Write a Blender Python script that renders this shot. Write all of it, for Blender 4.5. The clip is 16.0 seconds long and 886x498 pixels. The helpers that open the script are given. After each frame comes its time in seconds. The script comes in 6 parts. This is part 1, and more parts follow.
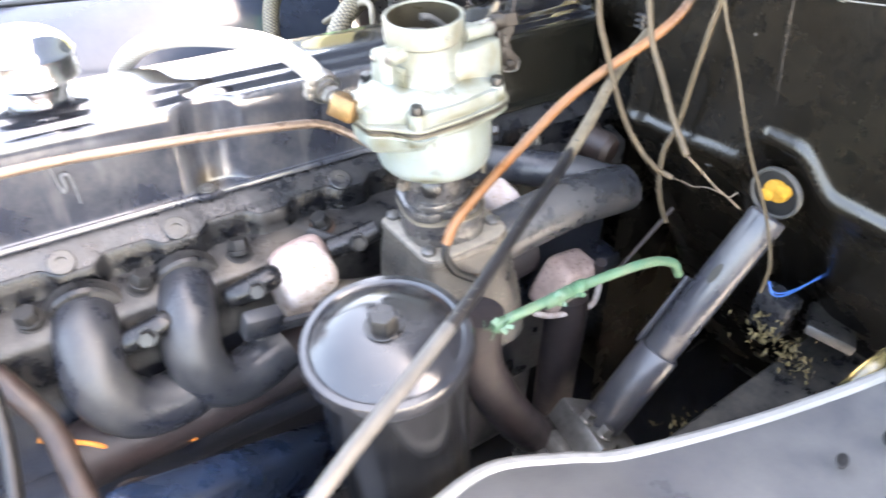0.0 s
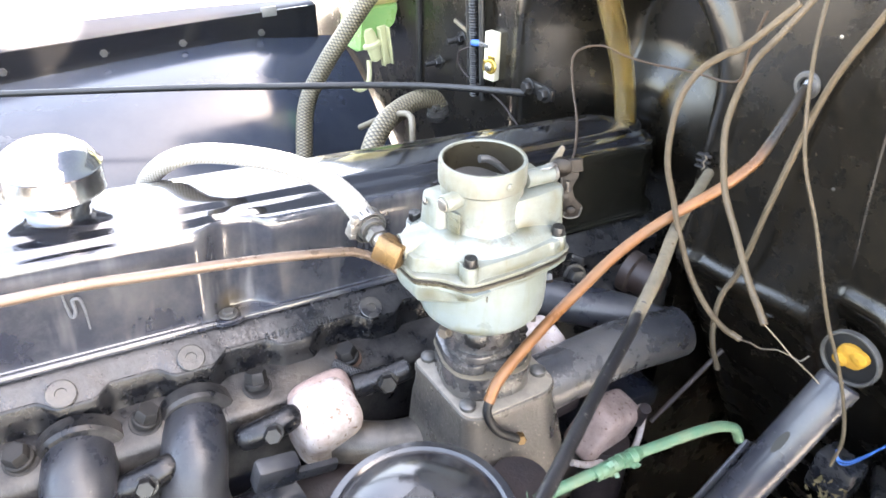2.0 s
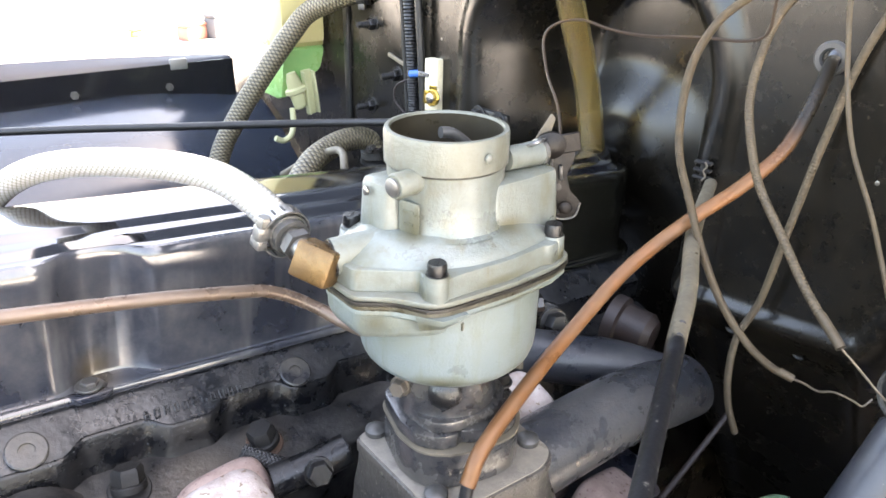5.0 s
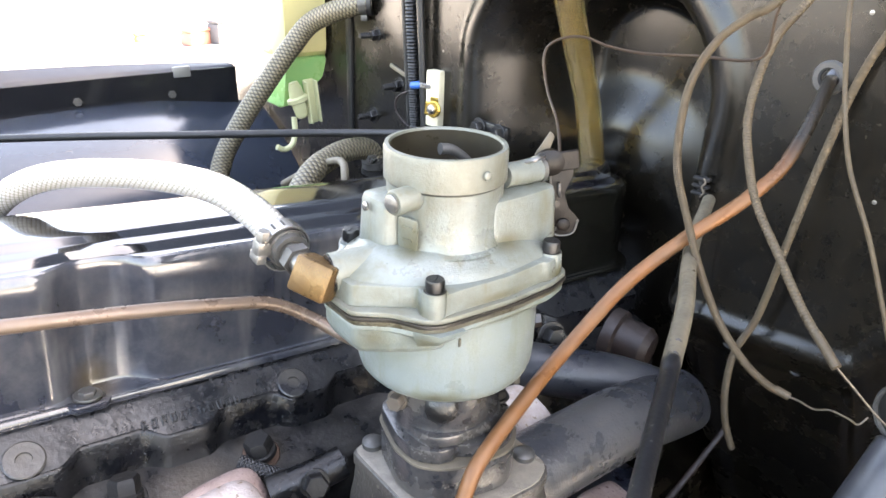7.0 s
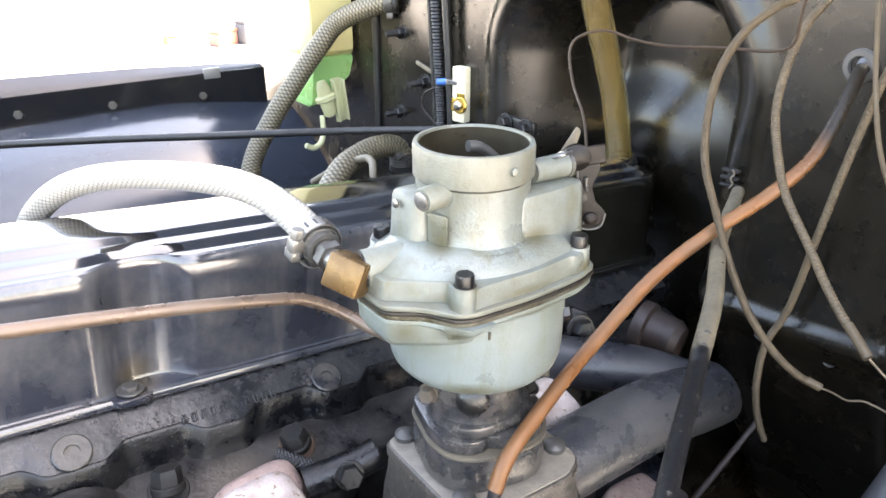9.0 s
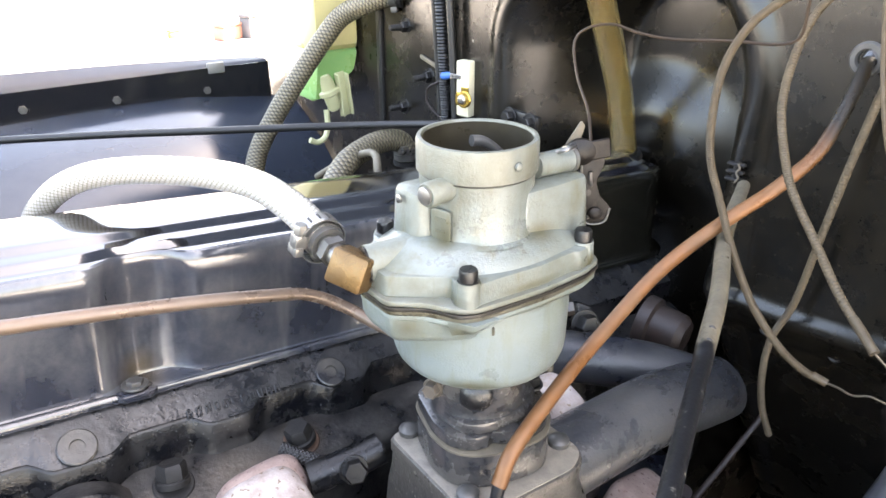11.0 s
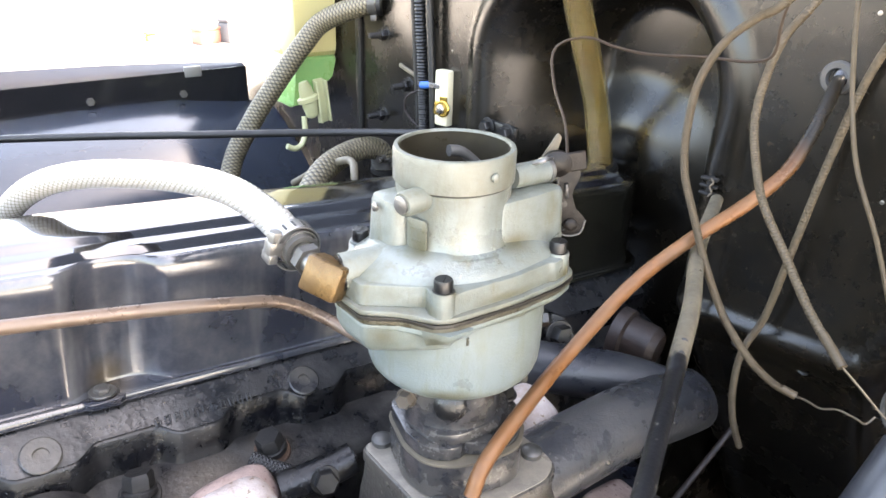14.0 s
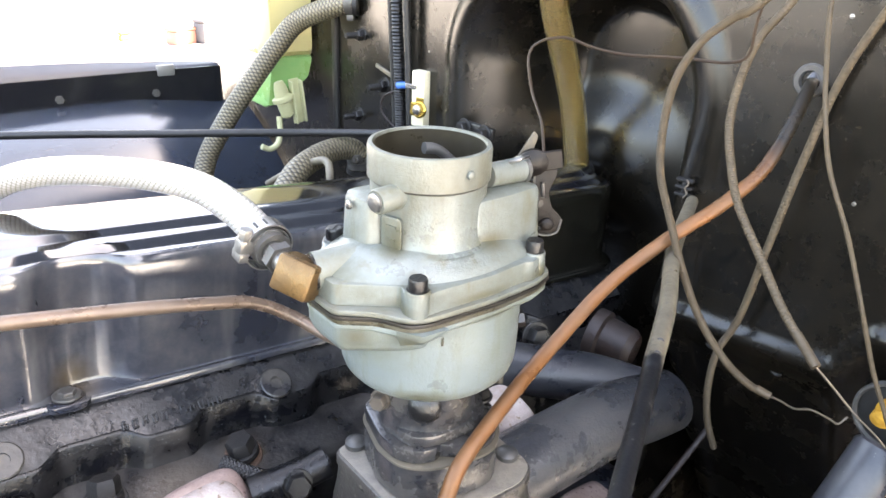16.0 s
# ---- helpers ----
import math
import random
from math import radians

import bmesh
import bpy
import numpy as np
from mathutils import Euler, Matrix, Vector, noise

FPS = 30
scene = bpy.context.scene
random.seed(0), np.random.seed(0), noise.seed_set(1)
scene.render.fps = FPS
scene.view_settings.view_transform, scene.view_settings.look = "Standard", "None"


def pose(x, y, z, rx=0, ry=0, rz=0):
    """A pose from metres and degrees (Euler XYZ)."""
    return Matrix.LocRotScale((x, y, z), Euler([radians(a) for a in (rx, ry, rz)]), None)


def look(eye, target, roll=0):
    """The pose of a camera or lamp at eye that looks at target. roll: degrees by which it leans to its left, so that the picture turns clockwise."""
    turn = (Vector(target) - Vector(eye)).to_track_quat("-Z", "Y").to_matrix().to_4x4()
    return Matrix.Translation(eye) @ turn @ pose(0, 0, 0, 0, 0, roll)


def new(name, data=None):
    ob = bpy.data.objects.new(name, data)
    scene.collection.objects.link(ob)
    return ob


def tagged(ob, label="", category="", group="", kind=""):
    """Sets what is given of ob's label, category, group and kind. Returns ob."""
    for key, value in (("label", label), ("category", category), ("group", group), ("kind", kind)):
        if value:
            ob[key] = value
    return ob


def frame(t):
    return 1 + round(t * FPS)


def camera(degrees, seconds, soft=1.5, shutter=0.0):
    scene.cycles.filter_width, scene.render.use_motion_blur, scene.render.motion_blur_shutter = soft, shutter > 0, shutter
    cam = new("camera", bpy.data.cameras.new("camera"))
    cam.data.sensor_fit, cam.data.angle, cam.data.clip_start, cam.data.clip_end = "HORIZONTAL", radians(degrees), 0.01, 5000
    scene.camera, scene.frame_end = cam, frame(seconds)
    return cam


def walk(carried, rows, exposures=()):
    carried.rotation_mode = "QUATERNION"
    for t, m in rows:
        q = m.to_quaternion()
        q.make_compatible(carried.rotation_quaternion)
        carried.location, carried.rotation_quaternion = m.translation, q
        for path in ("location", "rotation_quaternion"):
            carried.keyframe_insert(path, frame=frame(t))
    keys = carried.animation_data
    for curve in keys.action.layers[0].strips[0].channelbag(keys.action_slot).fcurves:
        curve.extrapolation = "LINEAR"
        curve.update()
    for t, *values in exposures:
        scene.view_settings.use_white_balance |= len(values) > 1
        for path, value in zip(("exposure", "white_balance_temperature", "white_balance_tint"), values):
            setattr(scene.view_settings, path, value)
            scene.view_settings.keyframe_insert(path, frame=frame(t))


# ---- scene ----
cam = camera(64.9, 16.0, shutter=0.8)
PATH = [
    (0, (-0.249, -0.404, 1.245), (0.572, 0.891, -0.039), -2.6),
    (0.5, (-0.212, -0.416, 1.239), (0.612, 0.867, -0.056), -1.4),
    (1, (-0.218, -0.39, 1.25), (0.594, 0.948, 0.004), -0.6),
    (1.5, (-0.225, -0.356, 1.265), (0.633, 1.054, 0.136), -0.2),
    (2, (-0.233, -0.327, 1.258), (0.644, 1.086, 0.147), 0.6),
    (2.5, (-0.229, -0.307, 1.252), (0.662, 1.112, 0.16), 1.4),
    (3, (-0.242, -0.272, 1.22), (0.62, 1.197, 0.173), 1.1),
    (3.5, (-0.216, -0.237, 1.16), (0.712, 1.229, 0.167), -2.6),
    (4, (-0.195, -0.239, 1.143), (0.853, 1.192, 0.22), -0.5),
    (6.5, (-0.188, -0.242, 1.148), (0.931, 1.19, 0.314), 2.0),
    (7, (-0.189, -0.242, 1.149), (0.925, 1.19, 0.309), 1.9),
    (7.5, (-0.188, -0.242, 1.151), (0.918, 1.198, 0.313), 0.8),
    (8, (-0.187, -0.243, 1.151), (0.903, 1.197, 0.293), 0.1),
    (8.5, (-0.191, -0.245, 1.154), (0.867, 1.22, 0.297), 0.1),
    (9, (-0.193, -0.246, 1.152), (0.854, 1.228, 0.297), 0.1),
    (11.5, (-0.191, -0.245, 1.152), (0.838, 1.231, 0.28), -0.2),
    (12, (-0.188, -0.244, 1.152), (0.842, 1.231, 0.278), -0.3),
    (12.5, (-0.187, -0.243, 1.151), (0.855, 1.224, 0.28), 0.5),
    (13, (-0.188, -0.243, 1.151), (0.871, 1.219, 0.29), 0.7),
    (13.5, (-0.187, -0.243, 1.151), (0.882, 1.215, 0.297), 1.0),
    (14, (-0.191, -0.245, 1.152), (0.901, 1.201, 0.305), 1.6),
    (14.5, (-0.195, -0.245, 1.15), (0.885, 1.213, 0.309), 2.0),
    (15, (-0.191, -0.243, 1.149), (0.885, 1.218, 0.308), 1.5),
    (15.5, (-0.188, -0.242, 1.148), (0.935, 1.185, 0.31), 2.1),
    (16, (-0.188, -0.243, 1.148), (0.958, 1.167, 0.313), 2.6),
]
EXPO, KELVIN, TINT = 4.50, 8500, 14
walk(cam, [(t, look(eye, target, roll)) for t, eye, target, roll in PATH],
     exposures=[(0.0, EXPO + 0.74, KELVIN, TINT), (1.0, EXPO + 0.66, KELVIN, TINT), (3.0, EXPO + 0.3, KELVIN, TINT), (4.0, EXPO, KELVIN, TINT), (16.0, EXPO, KELVIN, TINT)])

# ---- world, sun, exposure ----
SUN_ELEV, SUN_AZ = 43.0, -12.0          # degrees; azimuth from +x towards +y
world = bpy.data.worlds.new("sky")
scene.world = world
world.use_nodes = True
wn = world.node_tree.nodes
wl = world.node_tree.links
sky = wn.new("ShaderNodeTexSky")
sky.sky_type = "NISHITA"
sky.sun_disc = False
sky.sun_elevation = radians(SUN_ELEV)
sky.sun_rotation = radians(90 - SUN_AZ)
sky.dust_density = 5.0
wn["Background"].inputs["Strength"].default_value = 0.15
wl.new(sky.outputs[0], wn["Background"].inputs["Color"])
sun_data = bpy.data.lights.new("sun", "SUN")
sun_data.energy, sun_data.angle, sun_data.color = 4.0, radians(0.6), (1.0, 0.95, 0.87)
sun = new("sun", sun_data)
sa, se = radians(SUN_AZ), radians(SUN_ELEV)
sun.matrix_world = look((6 * math.cos(sa) * math.cos(se), 6 * math.sin(sa) * math.cos(se), 6 * math.sin(se)), (0, 0, 0))


# ---- materials ----
def mat(name, color, rough=0.5, metal=0.0, second=None, scale=40.0, mix=0.5, bump=0.0, bscale=200.0,
        third=None, tscale=12.0, tmix=0.35, rvar=0.15, coat=0.0, spec=0.5, trans=0.0, contrast=0.18, streak=None, smix=0.5, sscale=95.0, fade=None, stain=None, fleck=None):
    """Principled paint, metal or rubber: a base colour, a second in fine mottling, a third in larger stains, fine relief.
    fade: colour that takes over along x from one place to another, with a ragged edge; stain: soft blots at given places; fleck: small sharp chips."""
    m = bpy.data.materials.new(name)
    m.use_nodes = True
    n, l = m.node_tree.nodes, m.node_tree.links
    b = n["Principled BSDF"]
    tc = n.new("ShaderNodeTexCoord")

    def noise_tex(s, detail=5.0, rough_=0.6):
        t = n.new("ShaderNodeTexNoise")
        t.inputs["Scale"].default_value = s
        t.inputs["Detail"].default_value = detail
        t.inputs["Roughness"].default_value = rough_
        l.new(tc.outputs["Object"], t.inputs["Vector"])
        return t

    def ramp(src, lo, hi):
        r = n.new("ShaderNodeMapRange")
        r.inputs["From Min"].default_value, r.inputs["From Max"].default_value = lo, hi
        l.new(src, r.inputs["Value"])
        return r

    def blend(a, c, fac, amount):
        x = n.new("ShaderNodeMix")
        x.data_type = "RGBA"
        mul = n.new("ShaderNodeMath")
        mul.operation = "MULTIPLY"
        mul.inputs[1].default_value = amount
        l.new(fac, mul.inputs[0])
        l.new(mul.outputs[0], x.inputs["Factor"])
        if isinstance(a, tuple):
            x.inputs["A"].default_value = (*a, 1)
        else:
            l.new(a, x.inputs["A"])
        x.inputs["B"].default_value = (*c, 1)
        return x.outputs["Result"]

    fine = noise_tex(scale)
    big = noise_tex(tscale, 9.0, 0.68)
    col = blend(tuple(color), second or tuple(0.75 * c for c in color), ramp(fine.outputs["Fac"], 0.5 - contrast, 0.5 + contrast).outputs[0], mix)
    if third:
        col = blend(col, third, ramp(big.outputs["Fac"], 0.42, 0.70).outputs[0], tmix)
    if streak:
        mp = n.new("ShaderNodeMapping")
        mp.inputs["Scale"].default_value = (1.0, 1.0, 0.22)
        l.new(tc.outputs["Object"], mp.inputs["Vector"])
        drip = noise_tex(sscale, 3.0, 0.7)
        l.new(mp.outputs[0], drip.inputs["Vector"])
        col = blend(col, streak, ramp(drip.outputs["Fac"], 0.52, 0.72).outputs[0], smix)
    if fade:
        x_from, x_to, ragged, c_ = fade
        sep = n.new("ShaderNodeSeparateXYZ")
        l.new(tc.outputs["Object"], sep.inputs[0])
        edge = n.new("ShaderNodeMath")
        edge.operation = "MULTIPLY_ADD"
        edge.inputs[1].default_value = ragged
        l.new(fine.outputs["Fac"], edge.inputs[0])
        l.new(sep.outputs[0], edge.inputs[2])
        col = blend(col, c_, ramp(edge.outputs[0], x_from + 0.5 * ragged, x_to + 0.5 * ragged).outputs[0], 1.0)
    if stain:
        spots, c_, amount = stain
        for at, size in spots:
            mp = n.new("ShaderNodeMapping")
            mp.vector_type = "TEXTURE"
            mp.inputs["Location"].default_value, mp.inputs["Scale"].default_value = at, size
            l.new(tc.outputs["Object"], mp.inputs["Vector"])
            ln = n.new("ShaderNodeVectorMath")
            ln.operation = "LENGTH"
            l.new(mp.outputs[0], ln.inputs[0])
            worn = n.new("ShaderNodeMath")
            worn.operation = "MULTIPLY_ADD"
            worn.inputs[1].default_value = 0.9
            l.new(big.outputs["Fac"], worn.inputs[0])
            l.new(ln.outputs["Value"], worn.inputs[2])
            col = blend(col, c_, ramp(worn.outputs[0], 1.5, 0.6).outputs[0], amount)
    if fleck:
        f_scale, f_from, c_ = fleck
        chips = noise_tex(f_scale, 2.0, 0.5)
        col = blend(col, c_, ramp(chips.outputs["Fac"], f_from, f_from + 0.03).outputs[0], 0.9)
    l.new(col, b.inputs["Base Color"])
    rr = ramp(big.outputs["Fac"], 0.35, 0.65)
    rr.inputs["To Min"].default_value, rr.inputs["To Max"].default_value = max(0.02, rough - rvar), min(1.0, rough + rvar)
    l.new(rr.outputs[0], b.inputs["Roughness"])
    b.inputs["Metallic"].default_value = metal
    b.inputs["Specular IOR Level"].default_value = spec
    b.inputs["Coat Weight"].default_value = coat
    b.inputs["Coat Roughness"].default_value = 0.08
    b.inputs["Transmission Weight"].default_value = trans
    if bump:
        grain = noise_tex(bscale, 4.0, 0.6)
        bm_ = n.new("ShaderNodeBump")
        bm_.inputs["Strength"].default_value = bump
        bm_.inputs["Distance"].default_value = 0.001
        l.new(grain.outputs["Fac"], bm_.inputs["Height"])
        l.new(bm_.outputs[0], b.inputs["Normal"])
    return m


M_CARB = mat("cast_zinc_grey_green", (0.148, 0.164, 0.152), 0.40, 0.1, (0.118, 0.128, 0.108), 90, 0.6, 0.25, 700, (0.080, 0.075, 0.040), 30, 0.72, streak=(0.095, 0.083, 0.040), smix=0.6,
             stain=([((-0.027, -0.010, 1.018), (0.007, 0.008, 0.014)), ((0.053, -0.020, 1.014), (0.005, 0.02, 0.020)), ((0.044, -0.036, 0.9985), (0.020, 0.012, 0.0050)), ((-0.042, -0.030, 0.9985), (0.018, 0.012, 0.0045)), ((0.002, -0.038, 0.9985), (0.020, 0.008, 0.0030)), ((0.018, -0.026, 1.016), (0.012, 0.008, 0.006)), ((-0.030, -0.034, 1.0085), (0.009, 0.009, 0.003))], (0.060, 0.052, 0.022), 0.8))
M_CARB_LOW = mat("cast_zinc_bowl", (0.160, 0.188, 0.183), 0.42, 0.1, (0.136, 0.159, 0.150), 60, 0.5, 0.25, 700, (0.13, 0.132, 0.085), 26, 0.55, streak=(0.11, 0.105, 0.058), smix=0.5,
                 stain=([((-0.052, -0.018, 0.983), (0.010, 0.014, 0.011)), ((-0.036, -0.034, 0.984), (0.009, 0.012, 0.008)), ((0.050, -0.022, 0.968), (0.008, 0.014, 0.026)), ((-0.025, -0.030, 0.946), (0.020, 0.014, 0.005)), ((0.010, -0.042, 0.987), (0.030, 0.010, 0.003))], (0.065, 0.058, 0.026), 0.75))
M_CARB_STAIN = mat("stained_cast_zinc", (0.138, 0.145, 0.126), 0.42, 0.1, (0.100, 0.100, 0.072), 70, 0.6, 0.25, 700, (0.085, 0.074, 0.040), 40, 0.65, streak=(0.085, 0.072, 0.04), smix=0.5,
                   stain=([((x_, y_, 0.9936), (w_, 0.012, h_)) for x_, y_, w_, h_ in ((-0.055, -0.012, 0.012, 0.0022), (-0.036, -0.036, 0.012, 0.0026), (-0.018, -0.041, 0.010, 0.0016), (0.010, -0.042, 0.016, 0.0022), (0.036, -0.041, 0.014, 0.0018), (0.052, -0.025, 0.008, 0.0024))], (0.020, 0.015, 0.008), 0.95))
M_CARB_OIL = mat("oil_soaked_zinc", (0.070, 0.060, 0.035), 0.32, 0.15, (0.022, 0.017, 0.009), 85, 0.85, 0.25, 700, (0.17, 0.17, 0.14), 60, 0.4)
M_GASKET = mat("oily_gasket", (0.006, 0.005, 0.004), 0.42, 0, (0.026, 0.020, 0.012), 140, 0.5, 0.3, 500)
M_DARKTHROAT = mat("sooty_throat", (0.0080, 0.0066, 0.0042), 0.4, 0.0, (0.026, 0.021, 0.011), 60, 0.6, spec=0.3)
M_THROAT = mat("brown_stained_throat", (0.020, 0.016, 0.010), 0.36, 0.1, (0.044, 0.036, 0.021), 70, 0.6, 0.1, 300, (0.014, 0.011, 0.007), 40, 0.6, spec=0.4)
M_BLACKCAST = mat("black_cast_iron", (0.0100, 0.0112, 0.0163), 0.27, 0, (0.0400, 0.0387, 0.0387), 190, 0.55, 0.25, 240, (0.0813, 0.0750, 0.0675), 55, 0.38, rvar=0.18, contrast=0.13, spec=0.6)
M_DUSTYCAST = mat("dusty_black_cast_iron", (0.0144, 0.0144, 0.0168), 0.36, 0, (0.0384, 0.0372, 0.0348), 140, 0.6, 0.3, 420, (0.1200, 0.1068, 0.0864), 34, 0.6, rvar=0.2, contrast=0.08, spec=0.5)
M_DUST = mat("brown_dust_on_black_iron", (0.165, 0.142, 0.114), 0.45, 0, (0.25, 0.217, 0.172), 90, 0.6, 0.4, 420, (0.035, 0.033, 0.032), 36, 0.6, rvar=0.2)
M_BROWNDUST = mat("brown_dusty_iron", (0.034, 0.029, 0.024), 0.5, 0, (0.080, 0.066, 0.050), 70, 0.6, 0.4, 420, (0.011, 0.011, 0.012), 34, 0.85, rvar=0.2)
M_NECK = mat("dusty_black_casting", (0.016, 0.0165, 0.019), 0.25, 0, (0.046, 0.043, 0.041), 120, 0.6, 0.25, 420, (0.15, 0.13, 0.105), 36, 0.45, rvar=0.15, spec=0.8)
M_RISER = mat("tan_dusty_iron", (0.052, 0.046, 0.040), 0.38, 0, (0.105, 0.090, 0.072), 60, 0.6, 0.4, 420, (0.008, 0.0085, 0.0105), 30, 0.95, rvar=0.2, contrast=0.12,
              stain=([((0.032, -0.050, 0.832), (0.022, 0.05, 0.028)), ((-0.005, -0.050, 0.795), (0.045, 0.05, 0.022)), ((-0.045, 0.010, 0.84), (0.02, 0.03, 0.018))], (0.0075, 0.0078, 0.009), 0.9), fleck=(380, 0.665, (0.17, 0.15, 0.12)))
M_BLOCK = mat("engine_block_paint", (0.008, 0.010, 0.015), 0.4, 0, (0.03, 0.035, 0.05), 50, 0.5, 0.6, 300, (0.06, 0.05, 0.04), 18, 0.4)
# fade paints the rear end's shade and dark firewall reflection into the colour
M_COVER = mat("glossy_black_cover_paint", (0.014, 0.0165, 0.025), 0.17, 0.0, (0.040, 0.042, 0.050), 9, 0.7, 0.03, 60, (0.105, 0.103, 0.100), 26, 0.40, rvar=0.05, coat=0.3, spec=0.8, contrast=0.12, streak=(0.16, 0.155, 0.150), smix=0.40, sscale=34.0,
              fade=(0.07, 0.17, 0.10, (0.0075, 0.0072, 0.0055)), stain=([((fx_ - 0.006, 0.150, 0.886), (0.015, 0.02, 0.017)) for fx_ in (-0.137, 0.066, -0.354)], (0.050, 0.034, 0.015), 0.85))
M_COVERTOP = mat("mirror_black_paint", (0.004, 0.005, 0.008), 0.10, 0.0, (0.008, 0.008, 0.010), 45, 0.5, 0.03, 60, (0.020, 0.019, 0.017), 34, 0.4, rvar=0.05, coat=0.6, spec=0.9)
M_BLUEBLOCK = mat("dark_blue_block_paint", (0.0060, 0.0150, 0.0360), 0.28, 0, (0.0035, 0.0060, 0.0110), 30, 0.7, 0.3, 300, (0.030, 0.036, 0.046), 22, 0.35)
M_LEVER = mat("worn_brown_steel", (0.0052, 0.0035, 0.0026), 0.45, 0.0, (0.0026, 0.0019, 0.0015), 110, 0.6, 0.3, 400, (0.016, 0.0115, 0.0085), 60, 0.42, spec=0.25)
M_CHROME = mat("chrome", (0.60, 0.61, 0.63), 0.10, 1.0, (0.46, 0.46, 0.47), 40, 0.3, rvar=0.06)
M_STEEL = mat("worn_steel", (0.33, 0.32, 0.305), 0.34, 0.9, (0.16, 0.145, 0.125), 110, 0.6, 0.2, 400)
M_CAPBAND = mat("brushed_chrome_band", (0.55, 0.56, 0.58), 0.24, 1.0, (0.36, 0.37, 0.39), 50, 0.5, 0.1, 300, rvar=0.08)
M_DULLSTEEL = mat("dull_steel", (0.27, 0.262, 0.248), 0.36, 0.8, (0.14, 0.13, 0.115), 110, 0.6, 0.2, 400)
M_DULLDARK = mat("grimy_steel", (0.10, 0.097, 0.092), 0.42, 0.5, (0.05, 0.046, 0.041), 110, 0.6, 0.2, 400)
M_TANGASKET = mat("tan_paper_gasket", (0.095, 0.078, 0.054), 0.7, 0, (0.055, 0.045, 0.032), 140, 0.6, 0.3, 500)
M_BLACKBOLT = mat("blackened_bolt", (0.005, 0.005, 0.0055), 0.32, 0.0, (0.016, 0.0145, 0.013), 120, 0.5, 0.2, 500)
M_DUSTBOLT = mat("dusty_bolt", (0.010, 0.010, 0.0105), 0.5, 0.0, (0.026, 0.024, 0.022), 120, 0.5, 0.3, 500, spec=0.22)
M_BRASS = mat("brass", (0.165, 0.096, 0.038), 0.34, 0.6, (0.095, 0.051, 0.020), 80, 0.6, 0.2, 400, (0.05, 0.026, 0.012), 60, 0.5)
M_BRASSBRIGHT = mat("bright_brass", (0.62, 0.42, 0.10), 0.22, 0.9, (0.45, 0.28, 0.06), 80, 0.5, 0.1, 400)
M_COPPER = mat("copper_tube", (0.170, 0.070, 0.026), 0.36, 0.2, (0.110, 0.047, 0.019), 70, 0.6, 0.1, 300, (0.16, 0.10, 0.06), 34, 0.45, spec=0.3, fade=(0.196, 0.224, 0.008, (0.013, 0.0098, 0.0062)))
M_COPPER_DULL = mat("dull_copper_tube", (0.145, 0.098, 0.070), 0.36, 0.3, (0.098, 0.067, 0.050), 70, 0.6, 0.1, 300, (0.18, 0.14, 0.11), 34, 0.5)
M_PINK = mat("heat_scaled_iron", (0.29, 0.24, 0.22), 0.85, 0, (0.45, 0.405, 0.38), 90, 0.7, 0.6, 420, (0.16, 0.095, 0.062), 55, 0.6, contrast=0.16, fleck=(210, 0.645, (0.15, 0.10, 0.065)))
M_PINKDARK = mat("reddish_scaled_iron", (0.235, 0.165, 0.145), 0.85, 0, (0.31, 0.235, 0.210), 90, 0.6, 0.5, 420, (0.12, 0.070, 0.052), 60, 0.5, contrast=0.18, fleck=(300, 0.64, (0.10, 0.055, 0.040)))
M_RUST = mat("rusty_exhaust_pipe", (0.018, 0.0135, 0.0135), 0.5, 0, (0.034, 0.023, 0.0215), 50, 0.6, 0.5, 400, (0.010, 0.010, 0.012), 26, 0.6, spec=0.3)
M_DARKRUST = mat("dark_rust_brown_iron", (0.014, 0.0090, 0.0078), 0.5, 0, (0.036, 0.0215, 0.0175), 70, 0.6, 0.4, 400, (0.028, 0.025, 0.0235), 30, 0.5, spec=0.35)
M_BODY = mat("black_body_paint", (0.008, 0.009, 0.012), 0.17, 0, (0.013, 0.013, 0.014), 25, 0.5, 0.05, 250, (0.025, 0.022, 0.019), 9, 0.35, rvar=0.08, coat=0.4)
M_FIRE = mat("dusty_firewall_paint", (0.0022, 0.0022, 0.0020), 0.27, 0, (0.0082, 0.0062, 0.0040), 150, 0.7, 0.05, 120, (0.0105, 0.0076, 0.0042), 14, 0.5, rvar=0.07, spec=0.45, contrast=0.10, fleck=(420, 0.70, (0.030, 0.024, 0.016)))
M_RUBBER = mat("black_rubber", (0.005, 0.005, 0.0055), 0.5, 0, (0.012, 0.0115, 0.011), 120, 0.5, 0.3, 500)
M_TIN = mat("glossy_black_enamel", (0.005, 0.005, 0.006), 0.20, 0, (0.009, 0.009, 0.009), 40, 0.4, 0.04, 200, (0.032, 0.029, 0.026), 16, 0.3, rvar=0.07, coat=0.1)
M_LID = mat("worn_black_enamel_lid", (0.008, 0.008, 0.010), 0.19, 0, (0.016, 0.016, 0.017), 60, 0.5, 0.05, 200, (0.055, 0.053, 0.050), 26, 0.35, rvar=0.08, coat=0.15, spec=0.55)
M_PIPE = mat("dusty_tan_tube", (0.150, 0.126, 0.088), 0.5, 0.1, (0.09, 0.075, 0.054), 70, 0.6, 0.2, 400, (0.022, 0.020, 0.018), 32, 0.5)
